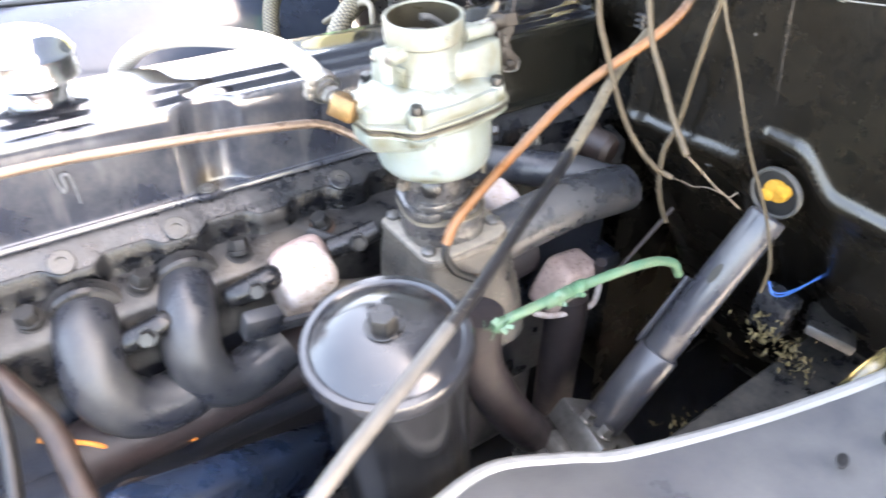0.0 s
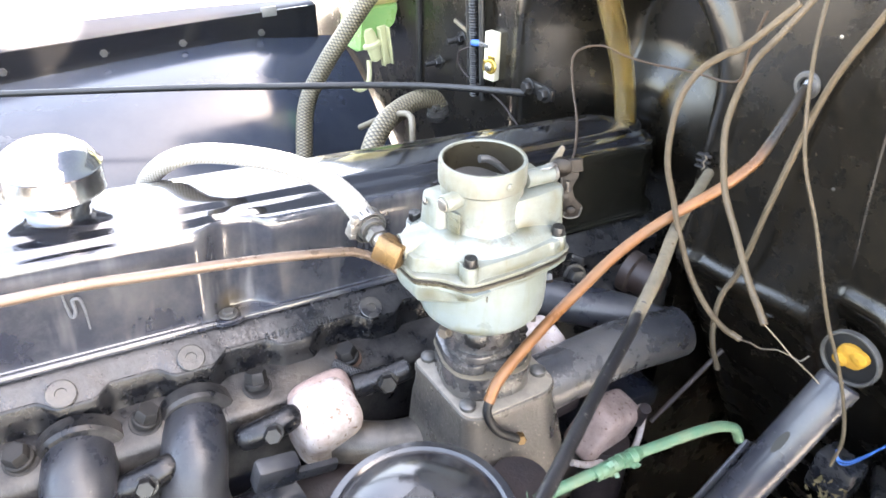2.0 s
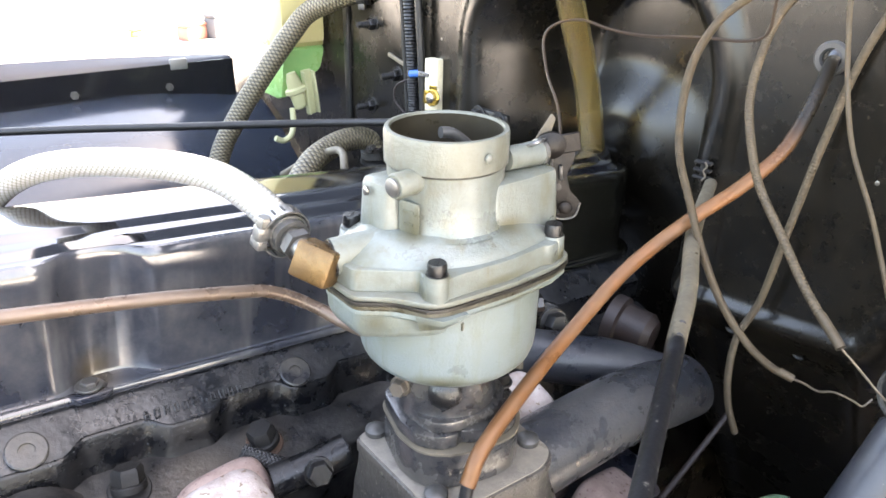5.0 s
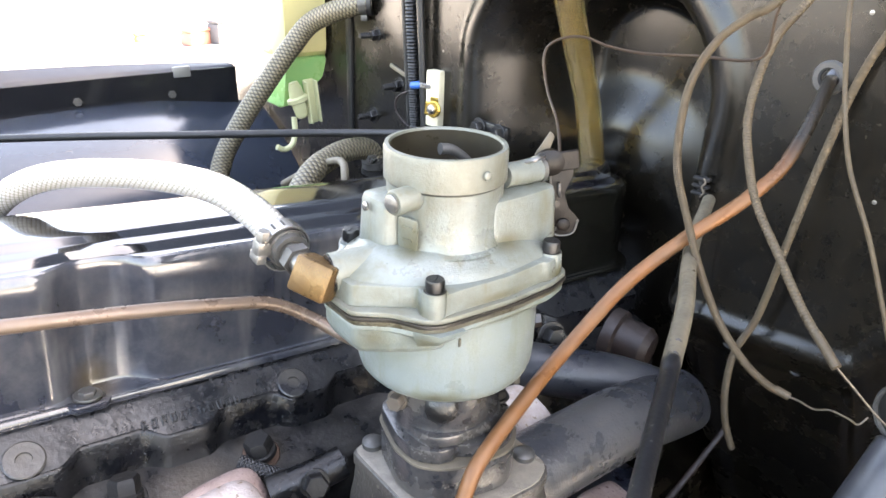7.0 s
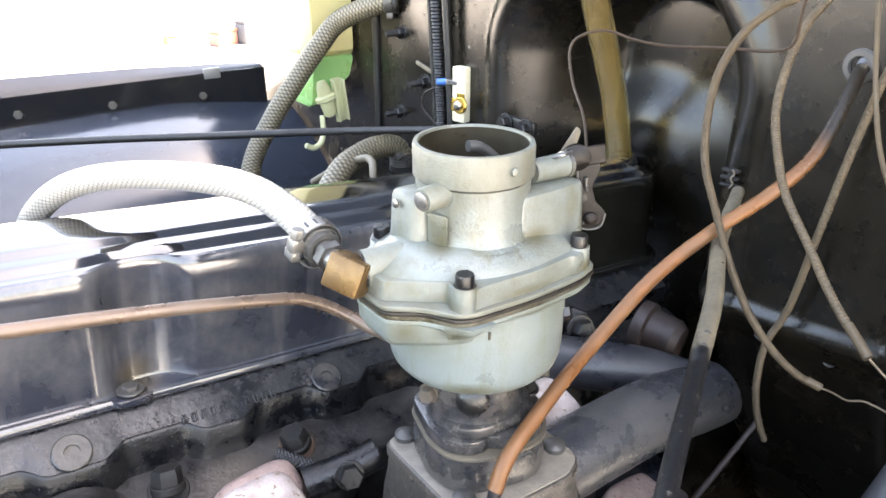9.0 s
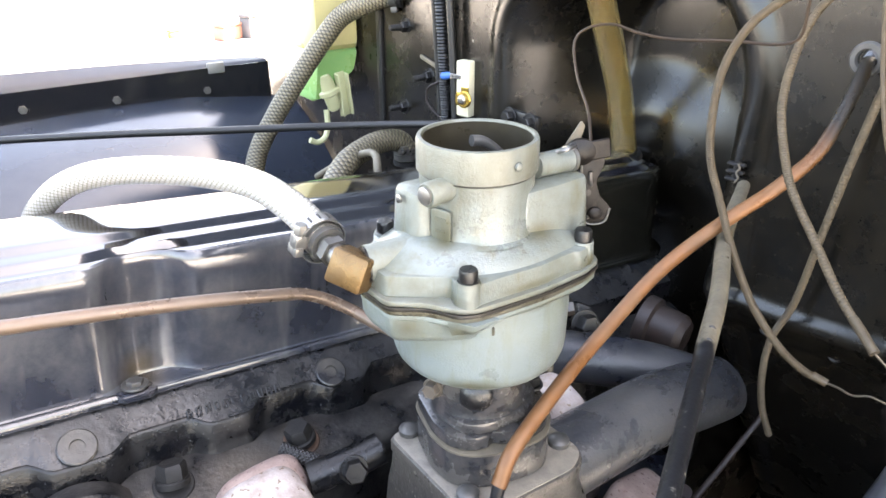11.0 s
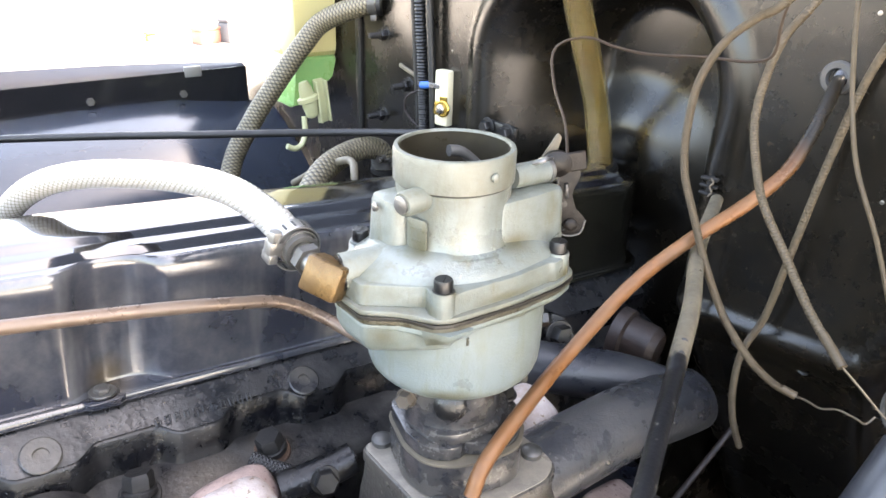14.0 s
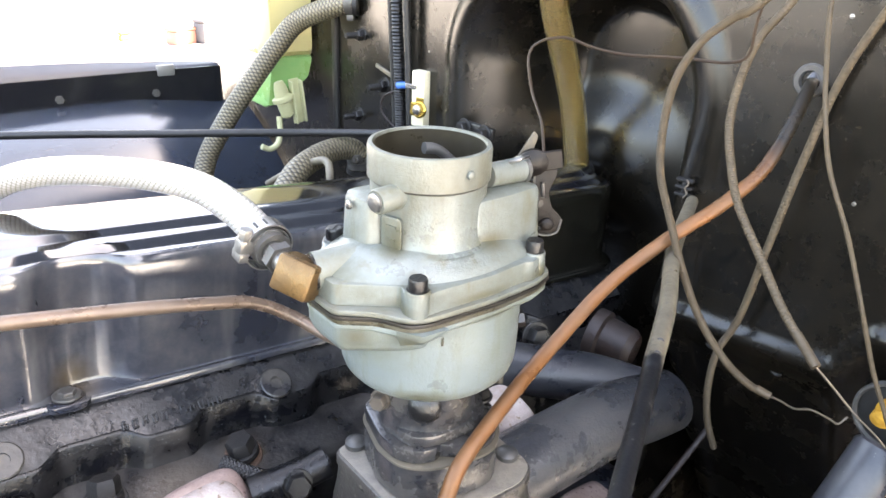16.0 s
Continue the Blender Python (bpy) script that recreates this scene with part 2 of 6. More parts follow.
M_PIPEWORN = mat("tan_tube_with_worn_black_paint", (0.150, 0.126, 0.088), 0.42, 0.1, (0.09, 0.075, 0.054), 130, 0.6, 0.2, 400, (0.022, 0.020, 0.018), 32, 0.5, fade=(0.064, 0.052, 0.075, (0.0058, 0.0058, 0.0068)), spec=0.28, fleck=(260, 0.675, (0.075, 0.070, 0.060)))
M_PIPEDARK = mat("black_tube", (0.004, 0.004, 0.0045), 0.32, 0.0, (0.010, 0.009, 0.0085), 70, 0.5, 0.2, 400, spec=0.4)
M_CABLE = mat("cloth_cable_sheath", (0.068, 0.051, 0.033), 0.5, 0, (0.032, 0.022, 0.011), 200, 0.6, 0.5, 900, (0.090, 0.068, 0.040), 30, 0.4, spec=0.25)
M_WIRE = mat("bare_wire", (0.15, 0.128, 0.105), 0.45, 0.6, (0.09, 0.07, 0.055), 90, 0.5)
M_BROWNWIRE = mat("brown_wire", (0.030, 0.019, 0.012), 0.55, 0, (0.025, 0.017, 0.012), 90, 0.5, spec=0.2)
M_GREEN = mat("green_insulation", (0.022, 0.090, 0.048), 0.42, 0, (0.070, 0.135, 0.085), 60, 0.6, 0.4, 500, (0.13, 0.12, 0.065), 40, 0.5)
M_BLUE = mat("blue_insulation", (0.02, 0.11, 0.36), 0.45, 0, (0.015, 0.07, 0.24), 80, 0.5)
M_YELLOW = mat("yellow_foam", (0.34, 0.17, 0.008), 0.8, 0, (0.20, 0.085, 0.006), 160, 0.7, 0.8, 300)
M_ORANGE = mat("orange_insulation", (0.50, 0.16, 0.02), 0.5, 0, (0.35, 0.11, 0.02), 90, 0.5)
M_PALEPLASTIC = mat("pale_yellow_plastic", (0.46, 0.45, 0.26), 0.4, 0, (0.36, 0.36, 0.19), 40, 0.5)
M_CREAM = mat("cream_plastic", (0.62, 0.57, 0.42), 0.45, 0, (0.50, 0.44, 0.30), 80, 0.5)
M_COLUMN = mat("satin_black_steel_tube", (0.018, 0.0195, 0.025), 0.33, 0.0, (0.042, 0.042, 0.048), 70, 0.5, 0.1, 300, (0.095, 0.090, 0.084), 18, 0.4, rvar=0.08, spec=0.5, fleck=(300, 0.735, (0.12, 0.115, 0.105)))
M_ARCH = mat("satin_black_fender_paint", (0.014, 0.020, 0.032), 0.20, 0, (0.020, 0.026, 0.038), 25, 0.5, 0.03, 250, (0.040, 0.045, 0.052), 9, 0.35, rvar=0.08, spec=0.55)
M_FENDERTOP = mat("dull_dark_fender_paint", (0.016, 0.020, 0.030), 0.5, 0, (0.026, 0.030, 0.040), 25, 0.5, 0.03, 250, (0.05, 0.05, 0.052), 7, 0.4, rvar=0.1, spec=0.25)
M_GREYFENDER = mat("dusty_grey_fender_paint", (0.05, 0.05, 0.055), 0.36, 0, (0.085, 0.082, 0.08), 30, 0.5, 0.2, 200, (0.13, 0.125, 0.115), 8, 0.5)
M_RIM = mat("worn_light_edge", (0.19, 0.185, 0.175), 0.4, 0.1, (0.12, 0.115, 0.105), 60, 0.5, 0.2, 300)
M_FARRED = mat("faded_red_plastic", (0.26, 0.10, 0.07), 0.6, 0, (0.20, 0.08, 0.06), 4, 0.5)
M_FARGREY = mat("dark_grey_plastic", (0.05, 0.055, 0.065), 0.6, 0, (0.03, 0.03, 0.035), 4, 0.5)
M_FARYELLOW = mat("yellow_plastic_far", (0.7, 0.42, 0.03), 0.6, 0, (0.5, 0.3, 0.03), 4, 0.5)
M_GROUND = mat("pale_concrete", (0.47, 0.485, 0.50), 0.9, 0, (0.40, 0.41, 0.42), 1.5, 0.5, 0.3, 40, (0.34, 0.34, 0.34), 0.25, 0.4)
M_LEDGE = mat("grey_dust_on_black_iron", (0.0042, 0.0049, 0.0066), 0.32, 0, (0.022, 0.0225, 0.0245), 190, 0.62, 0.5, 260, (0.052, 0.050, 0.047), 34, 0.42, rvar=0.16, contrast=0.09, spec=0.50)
M_ELBOW = mat("smoky_black_iron", (0.0095, 0.0110, 0.0155), 0.33, 0, (0.0230, 0.0245, 0.0290), 46, 0.6, 0.3, 260, (0.058, 0.056, 0.052), 20, 0.45, rvar=0.16, contrast=0.12, spec=0.40, fleck=(330, 0.72, (0.070, 0.068, 0.062)))
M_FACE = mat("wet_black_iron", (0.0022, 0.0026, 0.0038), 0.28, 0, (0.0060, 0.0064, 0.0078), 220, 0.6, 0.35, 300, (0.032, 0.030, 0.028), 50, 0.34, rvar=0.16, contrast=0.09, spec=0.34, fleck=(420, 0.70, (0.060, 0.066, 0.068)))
M_DECK = mat("dusty_iron_deck", (0.0030, 0.0034, 0.0048), 0.36, 0, (0.0085, 0.0088, 0.0095), 180, 0.6, 0.5, 300, (0.090, 0.084, 0.077), 30, 0.55, rvar=0.18, contrast=0.09, spec=0.30,
             stain=([((-0.100, 0.093, 0.836), (0.034, 0.022, 0.02)), ((-0.062, 0.100, 0.838), (0.018, 0.018, 0.02)), ((-0.210, 0.085, 0.832), (0.016, 0.018, 0.02)), ((-0.150, 0.085, 0.835), (0.020, 0.020, 0.02))], (0.085, 0.070, 0.056), 0.8), fleck=(420, 0.71, (0.060, 0.068, 0.072)))
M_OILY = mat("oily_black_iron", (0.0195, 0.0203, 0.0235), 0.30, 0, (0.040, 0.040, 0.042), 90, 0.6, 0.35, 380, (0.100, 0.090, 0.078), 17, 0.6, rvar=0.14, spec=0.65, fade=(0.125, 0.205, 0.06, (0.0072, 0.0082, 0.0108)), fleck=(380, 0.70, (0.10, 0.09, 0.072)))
M_GREYTUBE = mat("grey_painted_tube", (0.060, 0.058, 0.055), 0.5, 0.0, (0.038, 0.036, 0.034), 70, 0.6, 0.2, 400, (0.018, 0.017, 0.017), 26, 0.5, spec=0.4)
M_PAINTMARK = mat("pale_dried_dribble", (0.10, 0.105, 0.115), 0.5, 0, (0.06, 0.063, 0.07), 300, 0.6)
M_RUSTRING = mat("brown_rust", (0.070, 0.036, 0.021), 0.75, 0, (0.035, 0.024, 0.018), 120, 0.7, 0.4, 500)
M_DIRT = mat("dried_leaf_litter", (0.10, 0.075, 0.035), 0.9, 0, (0.24, 0.19, 0.085), 200, 0.6)
M_BOTTLE = mat("milky_bottle_plastic", (0.58, 0.50, 0.24), 0.35, 0, (0.50, 0.44, 0.19), 20, 0.4, trans=0.15)
M_FLUID = mat("green_fluid_in_plastic", (0.16, 0.36, 0.12), 0.3, 0, (0.30, 0.40, 0.14), 26, 0.6)


M_AMBER = mat("amber_clear_plastic", (0.86, 0.70, 0.36), 0.05, 0, (0.78, 0.60, 0.26), 18, 0.6, rvar=0.02, trans=0.94, coat=0.3)


def braid(name, color, dark, scale_u, scale_v, depth=0.6, full=0.45, coat=0.0):
    """Woven sheath: two crossing families of strands in the tube's own u, v."""
    m = bpy.data.materials.new(name)
    m.use_nodes = True
    n, l = m.node_tree.nodes, m.node_tree.links
    b = n["Principled BSDF"]
    uv = n.new("ShaderNodeUVMap")
    sep = n.new("ShaderNodeSeparateXYZ")
    l.new(uv.outputs[0], sep.inputs[0])

    def math_node(op, a, c):
        x = n.new("ShaderNodeMath")
        x.operation = op
        for i, v in enumerate((a, c)):
            if isinstance(v, (int, float)):
                x.inputs[i].default_value = v
            elif v is not None:
                l.new(v, x.inputs[i])
        return x.outputs[0]

    u, v = math_node("MULTIPLY", sep.outputs[0], scale_u), math_node("MULTIPLY", sep.outputs[1], scale_v)
    s1 = math_node("ABSOLUTE", math_node("SINE", math_node("ADD", u, v), None), None)
    s2 = math_node("ABSOLUTE", math_node("SINE", math_node("SUBTRACT", u, v), None), None)
    h = math_node("MULTIPLY", s1, s2)
    mixn = n.new("ShaderNodeMix")
    mixn.data_type = "RGBA"
    mixn.inputs["A"].default_value, mixn.inputs["B"].default_value = (*dark, 1), (*color, 1)
    r = n.new("ShaderNodeMapRange")
    r.inputs["From Min"].default_value, r.inputs["From Max"].default_value = 0.0, full
    l.new(h, r.inputs["Value"])
    l.new(r.outputs[0], mixn.inputs["Factor"])
    l.new(mixn.outputs["Result"], b.inputs["Base Color"])
    b.inputs["Roughness"].default_value = 0.4
    b.inputs["Coat Weight"].default_value = coat
    b.inputs["Coat Roughness"].default_value = 0.12
    bm_ = n.new("ShaderNodeBump")
    bm_.inputs["Strength"].default_value = depth
    bm_.inputs["Distance"].default_value = 0.0008
    l.new(h, bm_.inputs["Height"])
    l.new(bm_.outputs[0], b.inputs["Normal"])
    return m


M_HOSE = braid("clear_hose_with_white_braid", (0.42, 0.40, 0.36), (0.165, 0.146, 0.108), 50.265, 760.0, 0.4, 0.45, 1.0)
M_SLEEVE = braid("black_woven_sleeve", (0.05, 0.05, 0.052), (0.004, 0.004, 0.004), 25.1, 1300.0, 1.0)
M_BRAID = braid("steel_braid", (0.175, 0.148, 0.094), (0.012, 0.010, 0.007), 25.13, 640.0, 1.0, 0.62)


# ---- mesh helpers ----
def mesh_of(name, bm, material, smooth=True, angle=35.0):
    bmesh.ops.recalc_face_normals(bm, faces=bm.faces)
    if smooth:
        lim = radians(angle)
        for e in bm.edges:
            e.smooth = len(e.link_faces) == 2 and e.calc_face_angle(0.0) < lim
        for f in bm.faces:
            f.smooth = True
    me = bpy.data.meshes.new(name)
    bm.to_mesh(me)
    bm.free()
    me.materials.append(material)
    return me


def part(name, bm, material, parent=None, label="", smooth=True, angle=35.0):
    ob = new(name, mesh_of(name, bm, material, smooth, angle))
    if parent is not None:
        ob.parent = parent
    if label:
        ob["label"] = label
    return ob


def thing(name, m, label, category, group="", kind=""):
    ob = new(name)
    ob.empty_display_size = 0.02
    ob.matrix_world = m
    return tagged(ob, label, category, group, kind)


def join(*bms):
    """Several bmeshes in one."""
    out = bms[0]
    for b in bms[1:]:
        me = bpy.data.meshes.new("tmp")
        b.to_mesh(me)
        b.free()
        out.from_mesh(me)
        bpy.data.meshes.remove(me)
    return out


def moved(bm, m):
    bm.transform(m)
    return bm


def loft(loops, cap=True, closed=False):
    """Skin through loops of equal point count."""
    bm = bmesh.new()
    rings = [[bm.verts.new(p) for p in lp] for lp in loops]
    k = len(rings[0])
    pairs = list(zip(rings, rings[1:])) + ([(rings[-1], rings[0])] if closed else [])
    for a, b in pairs:
        for i in range(k):
            bm.faces.new((a[i], a[(i + 1) % k], b[(i + 1) % k], b[i]))
    if cap and not closed:
        bm.faces.new(rings[0][::-1])
        bm.faces.new(rings[-1])
    return bm


def lathe(profile, seg=40, center=(0, 0, 0), cap=True, floor=False):
    """Profile of (radius, height) turned round z."""
    loops = [[(center[0] + r * math.cos(2 * math.pi * i / seg), center[1] + r * math.sin(2 * math.pi * i / seg), center[2] + z) for i in range(seg)] for r, z in profile]
    bm = loft(loops, cap and not floor)
    if floor:
        bm.verts.ensure_lookup_table()
        bm.faces.new([bm.verts[len(bm.verts) - seg + i] for i in range(seg)])
    return bm


def rounded(points, radius, steps=4):
    """Rounded corners of a closed outline; radius one number or one for each corner."""
    out, k = [], len(points)
    for i, p in enumerate(points):
        r = radius[i] if isinstance(radius, (list, tuple)) else radius
        p, a, b = Vector(p[:2]), Vector(points[i - 1][:2]), Vector(points[(i + 1) % k][:2])
        u, v = a - p, b - p
        r = min(r, 0.45 * u.length, 0.45 * v.length)
        s, e = p + u.normalized() * r, p + v.normalized() * r
        for j in range(steps + 1):
            t = j / steps
            q = s.lerp(p, t).lerp(p.lerp(e, t), t)
            out.append((q.x, q.y))
    return out


def slab(outline, z0, z1, bevel=0.001, top_bevel=True, taper=0.0):
    """Outline raised from z0 to z1, with eased rims. taper: how much the base is wider than the top, in metres."""
    c = Vector((sum(p[0] for p in outline) / len(outline), sum(p[1] for p in outline) / len(outline)))

    def ring(inset, z):
        lp = []
        for p in outline:
            d = Vector(p) - c
            lp.append((c.x + d.x - d.normalized().x * inset, c.y + d.y - d.normalized().y * inset, z))
        return lp

    return loft([ring(bevel - taper, z0), ring(-taper, z0 + bevel), ring(0, z1 - bevel), ring(0.3 * bevel, z1 - 0.3 * bevel), ring(bevel, z1)])


def block(sx, sy, sz, bevel=0.002, segments=2):
    """Box with rounded edges, centred."""
    bm = bmesh.new()
    bmesh.ops.create_cube(bm, size=1.0)
    bm.transform(Matrix.Diagonal((sx, sy, sz, 1)))
    if bevel:
        bmesh.ops.bevel(bm, geom=list(bm.edges), offset=bevel, segments=segments, affect="EDGES", profile=0.5)
    return bm


def spline(points, per=10):
    """Catmull-Rom through the points."""
    P = [Vector(p) for p in points]
    P = [2 * P[0] - P[1]] + P + [2 * P[-1] - P[-2]]
    out = []
    for i in range(1, len(P) - 2):
        a, b, c, d = P[i - 1:i + 3]
        for j in range(per):
            t = j / per
            out.append(0.5 * (2 * b + (c - a) * t + (2 * a - 5 * b + 4 * c - d) * t * t + (3 * b - a - 3 * c + d) * t ** 3))
    out.append(P[-2])
    return out


def tube(points, radius, seg=14, per=10, hollow=0.0, straight=False):
    """Round tube along a smooth line; radius a number or a function of the way along, 0 to 1. Carries u, v in metres."""
    line = [Vector(p) for p in points] if straight else spline(points, per)
    k = len(line)
    bm = bmesh.new()
    uvl = bm.loops.layers.uv.new("UVMap")
    tangent = (line[1] - line[0]).normalized()
    side = tangent.orthogonal().normalized()
    rings, way, length = [], [], 0.0
    for i, p in enumerate(line):
        t = (line[min(i + 1, k - 1)] - line[max(i - 1, 0)]).normalized()
        side = (side - t * side.dot(t)).normalized()
        up = t.cross(side)
        r = radius(i / (k - 1)) if callable(radius) else radius
        rings.append([bm.verts.new(p + r * (math.cos(2 * math.pi * j / seg) * side + math.sin(2 * math.pi * j / seg) * up)) for j in range(seg)])
        if i:
            length += (p - line[i - 1]).length
        way.append(length)
    for i in range(k - 1):
        for j in range(seg):
            f = bm.faces.new((rings[i][j], rings[i][(j + 1) % seg], rings[i + 1][(j + 1) % seg], rings[i + 1][j]))
            for lp, (a, b) in zip(f.loops, ((j, i), (j + 1, i), (j + 1, i + 1), (j, i + 1))):
                lp[uvl].uv = (a / seg, way[b])
    bm.faces.new(rings[0][::-1])
    bm.faces.new(rings[-1])
    return bm


def hex_head(r, h, washer=0.0, wh=0.0015):
    """Hexagon bolt head with a chamfered crown, its base at z 0."""
    z = wh if washer else 0.0
    hexa = [[(q * math.cos(math.pi / 3 * i), q * math.sin(math.pi / 3 * i), zz) for i in range(6)] for q, zz in ((r, z), (r, z + 0.8 * h), (0.86 * r, z + h))]
    bm = loft(hexa)
    if washer:
        bm = join(bm, lathe([(0.96 * washer, 0), (washer, 0.0004), (washer, wh - 0.0004), (0.96 * washer, wh)], 24))
    return bm


def socket_head(r, h):
    """Cheese-head screw with a slot-like recess."""
    return join(lathe([(r, 0), (r, 0.82 * h), (0.9 * r, h), (0.1 * r, h)], 20), moved(block(1.7 * r, 0.25 * r, 0.0006, 0), pose(0, 0, h, 0, 0, 35)))


def aim(at, direction, roll=0.0):
    """Pose whose z points along direction."""
    return Matrix.Translation(at) @ Vector(direction).to_track_quat("Z", "Y").to_matrix().to_4x4() @ pose(0, 0, 0, 0, 0, roll)


# engine parts lean back five degrees
ENGINE = pose(0, 0, 0.88) @ pose(0, 0, 0, 0, 5, 0) @ pose(0, 0, -0.88)
I4 = Matrix.Identity(4)

# ---- setting ----
FX = 0.27                       # firewall plane


def smoothstep(a, b, x):
    t = max(0.0, min(1.0, (x - a) / (b - a)))
    return t * t * (3 - 2 * t)


def ledge(y):
    """Height of the pressed bead along the firewall's foot."""
    return 0.878 + 0.010 * smoothstep(0.0, -0.10, y) + 0.036 * smoothstep(-0.098, -0.122, y) - 0.030 * smoothstep(-0.15, -0.195, y)


def firewall_x(y, z):
    x = FX
    # engine recess with an arched top
    cy, half, top = 0.178, 0.146, 1.03
    half -= 0.021 * smoothstep(cy, cy + 0.08, y)
    if z < top:
        d = half - abs(y - cy)
    else:
        d = half - math.hypot(y - cy, (z - top) * 1.25)
    x += 0.115 * smoothstep(-0.004, 0.075, d)
    x -= 0.005 * smoothstep(-0.026, -0.008, d) * (1 - smoothstep(-0.008, 0.02, d))
    # rounded hump in the back of the recess
    x -= 0.020 * smoothstep(1.05, 0.25, math.hypot((y - 0.187) / 0.102, (z - 0.945) / 0.080)) * smoothstep(0.02, 0.06, d)
    # foot: bead, then the toe board runs back
    b = z - ledge(y)
    if y < 0.06:
        x -= 0.0055 * math.exp(-(b / 0.0075) ** 2)
        if b < 0:
            x += 0.55 * smoothstep(0, -0.03, b) * (-b)
    return x


def firewall():
    bm = bmesh.new()
    ys = [(-0.85 + 0.05 * i) for i in range(11)] + [-0.30 + 0.004 * i for i in range(177)] + [0.42 + 0.05 * i for i in range(12)]
    zs = [0.30 + 0.05 * i for i in range(10)] + [0.80 + 0.004 * i for i in range(10)] + [0.84 + 0.002 * i for i in range(50)] + [0.94 + 0.004 * i for i in range(66)] + [1.21 + 0.02 * i for i in range(2)]
    grid = [[bm.verts.new((firewall_x(y, z), y, z)) for z in zs] for y in ys]
    for a, b in zip(grid, grid[1:]):
        for i in range(len(zs) - 1):
            bm.faces.new((a[i], a[i + 1], b[i + 1], b[i]))
    ob = part("wall_firewall", bm, M_FIRE)
    sol = ob.modifiers.new("thick", "SOLIDIFY")
    sol.thickness, sol.offset = 0.0025, -1
    return tagged(ob, "dusty black painted steel firewall with a deep engine recess", "firewall", kind="structure")


fw = firewall()
part("pressed_crease", tube([(FX - 0.0002, -0.099, 1.19), (FX - 0.0008, -0.1029, 1.1174), (FX - 0.0010, -0.106, 1.061), (FX - 0.0010, -0.1125, 1.00), (FX - 0.0006, -0.1188, 0.955), (FX + 0.0006, -0.120, 0.938)], 0.0022, 10), M_FIRE, fw)


def ground():
    bm = bmesh.new()
    n_, R = 40, 900.0
    vs = [bm.verts.new((R * math.cos(2 * math.pi * i / n_), R * math.sin(2 * math.pi * i / n_), 0)) for i in range(n_)]
    bm.faces.new(vs)
    return tagged(part("ground", bm, M_GROUND, smooth=False), "sunlit pale concrete yard", "ground", kind="structure")


ground()


def sheet(name, rows, material, thick, label, category, kind="structure"):
    """A pressed sheet through rows of points, smooth both ways."""
    fine = [spline(r, 6) for r in rows]
    cols = [spline([r[i] for r in fine], 6) for i in range(len(fine[0]))]
    bm = bmesh.new()
    grid = [[bm.verts.new(p) for p in c] for c in cols]
    for a, b in zip(grid, grid[1:]):
        for i in range(len(a) - 1):
            bm.faces.new((a[i], a[i + 1], b[i + 1], b[i]))
    ob = part(name, bm, material, angle=60)
    if thick:
        s = ob.modifiers.new("thick", "SOLIDIFY")
        s.thickness = thick
    return tagged(ob, label, category, kind=kind)


def far_side():
    # flange of the far fender: upright lip, top roll, and the wheel arch below it
    xs = (-0.75, -0.50, -0.25, 0.0, 0.12, 0.225)
    def line(x):
        return 0.83 + 0.10 * (x - 0.1) * (1 if x < 0.1 else 0.6)

    def crest(x):
        return 0.9405 + 0.011 * (0.225 - x)

    def ridge(x):
        return crest(x) + 0.002 + 0.052 * max(0.0, 0.225 - x) * (1 - 0.35 * smoothstep(0.0, -0.4, x))

    lip = [[(x, line(x), 0.835 + f * (crest(x) - 0.835)) for x in xs] for f in (0, 0.35, 0.75, 1.0)]
    sheet("fender_lip_far", lip, M_BODY, 0.003, "black bolted fender lip with worn edge", "fender")
    top = [[(x, line(x) + 0.002 + o, crest(x) + f * (ridge(x) - crest(x)) + d) for x in xs] for o, f, d in ((0.0, 0, 0), (0.008, 0.3, 0.0015), (0.026, 0.92, 0), (0.033, 1, 0), (0.045, 1, -0.004), (0.075, 1, -0.022), (0.14, 1, -0.06), (0.24, 1, -0.12), (0.33, 1, -0.35))]
    sheet("fender_top_far", top, M_FENDERTOP, 0.002, "glossy black outer fender top", "fender")
    clip = thing("fender_clip", pose(0.140, line(0.14) - 0.002, 0.9405), "pale worn metal clip on the fender lip", "clip")
    part("strip", block(0.026, 0.006, 0.016, 0.002), M_RIM, clip)
    arch = []
    for x in (-0.75, -0.5, -0.25, -0.05, 0.08, 0.15, 0.20, 0.235, 0.262):
        k = 1 - 0.55 * smoothstep(0.02, 0.36, x)
        arch.append([(x, 0.84, 0.908 - 0.06 * (1 - k)), (x, 0.76, 0.898 - 0.12 * (1 - k)), (x, 0.67, 0.866 - 0.20 * (1 - k)), (x, 0.58, 0.795 - 0.25 * (1 - k)), (x, 0.53, 0.64), (x, 0.52, 0.40)])
    sheet("inner_fender_far", arch, M_ARCH, 0.002, "glossy black inner fender over the wheel arch", "fender")


far_side()


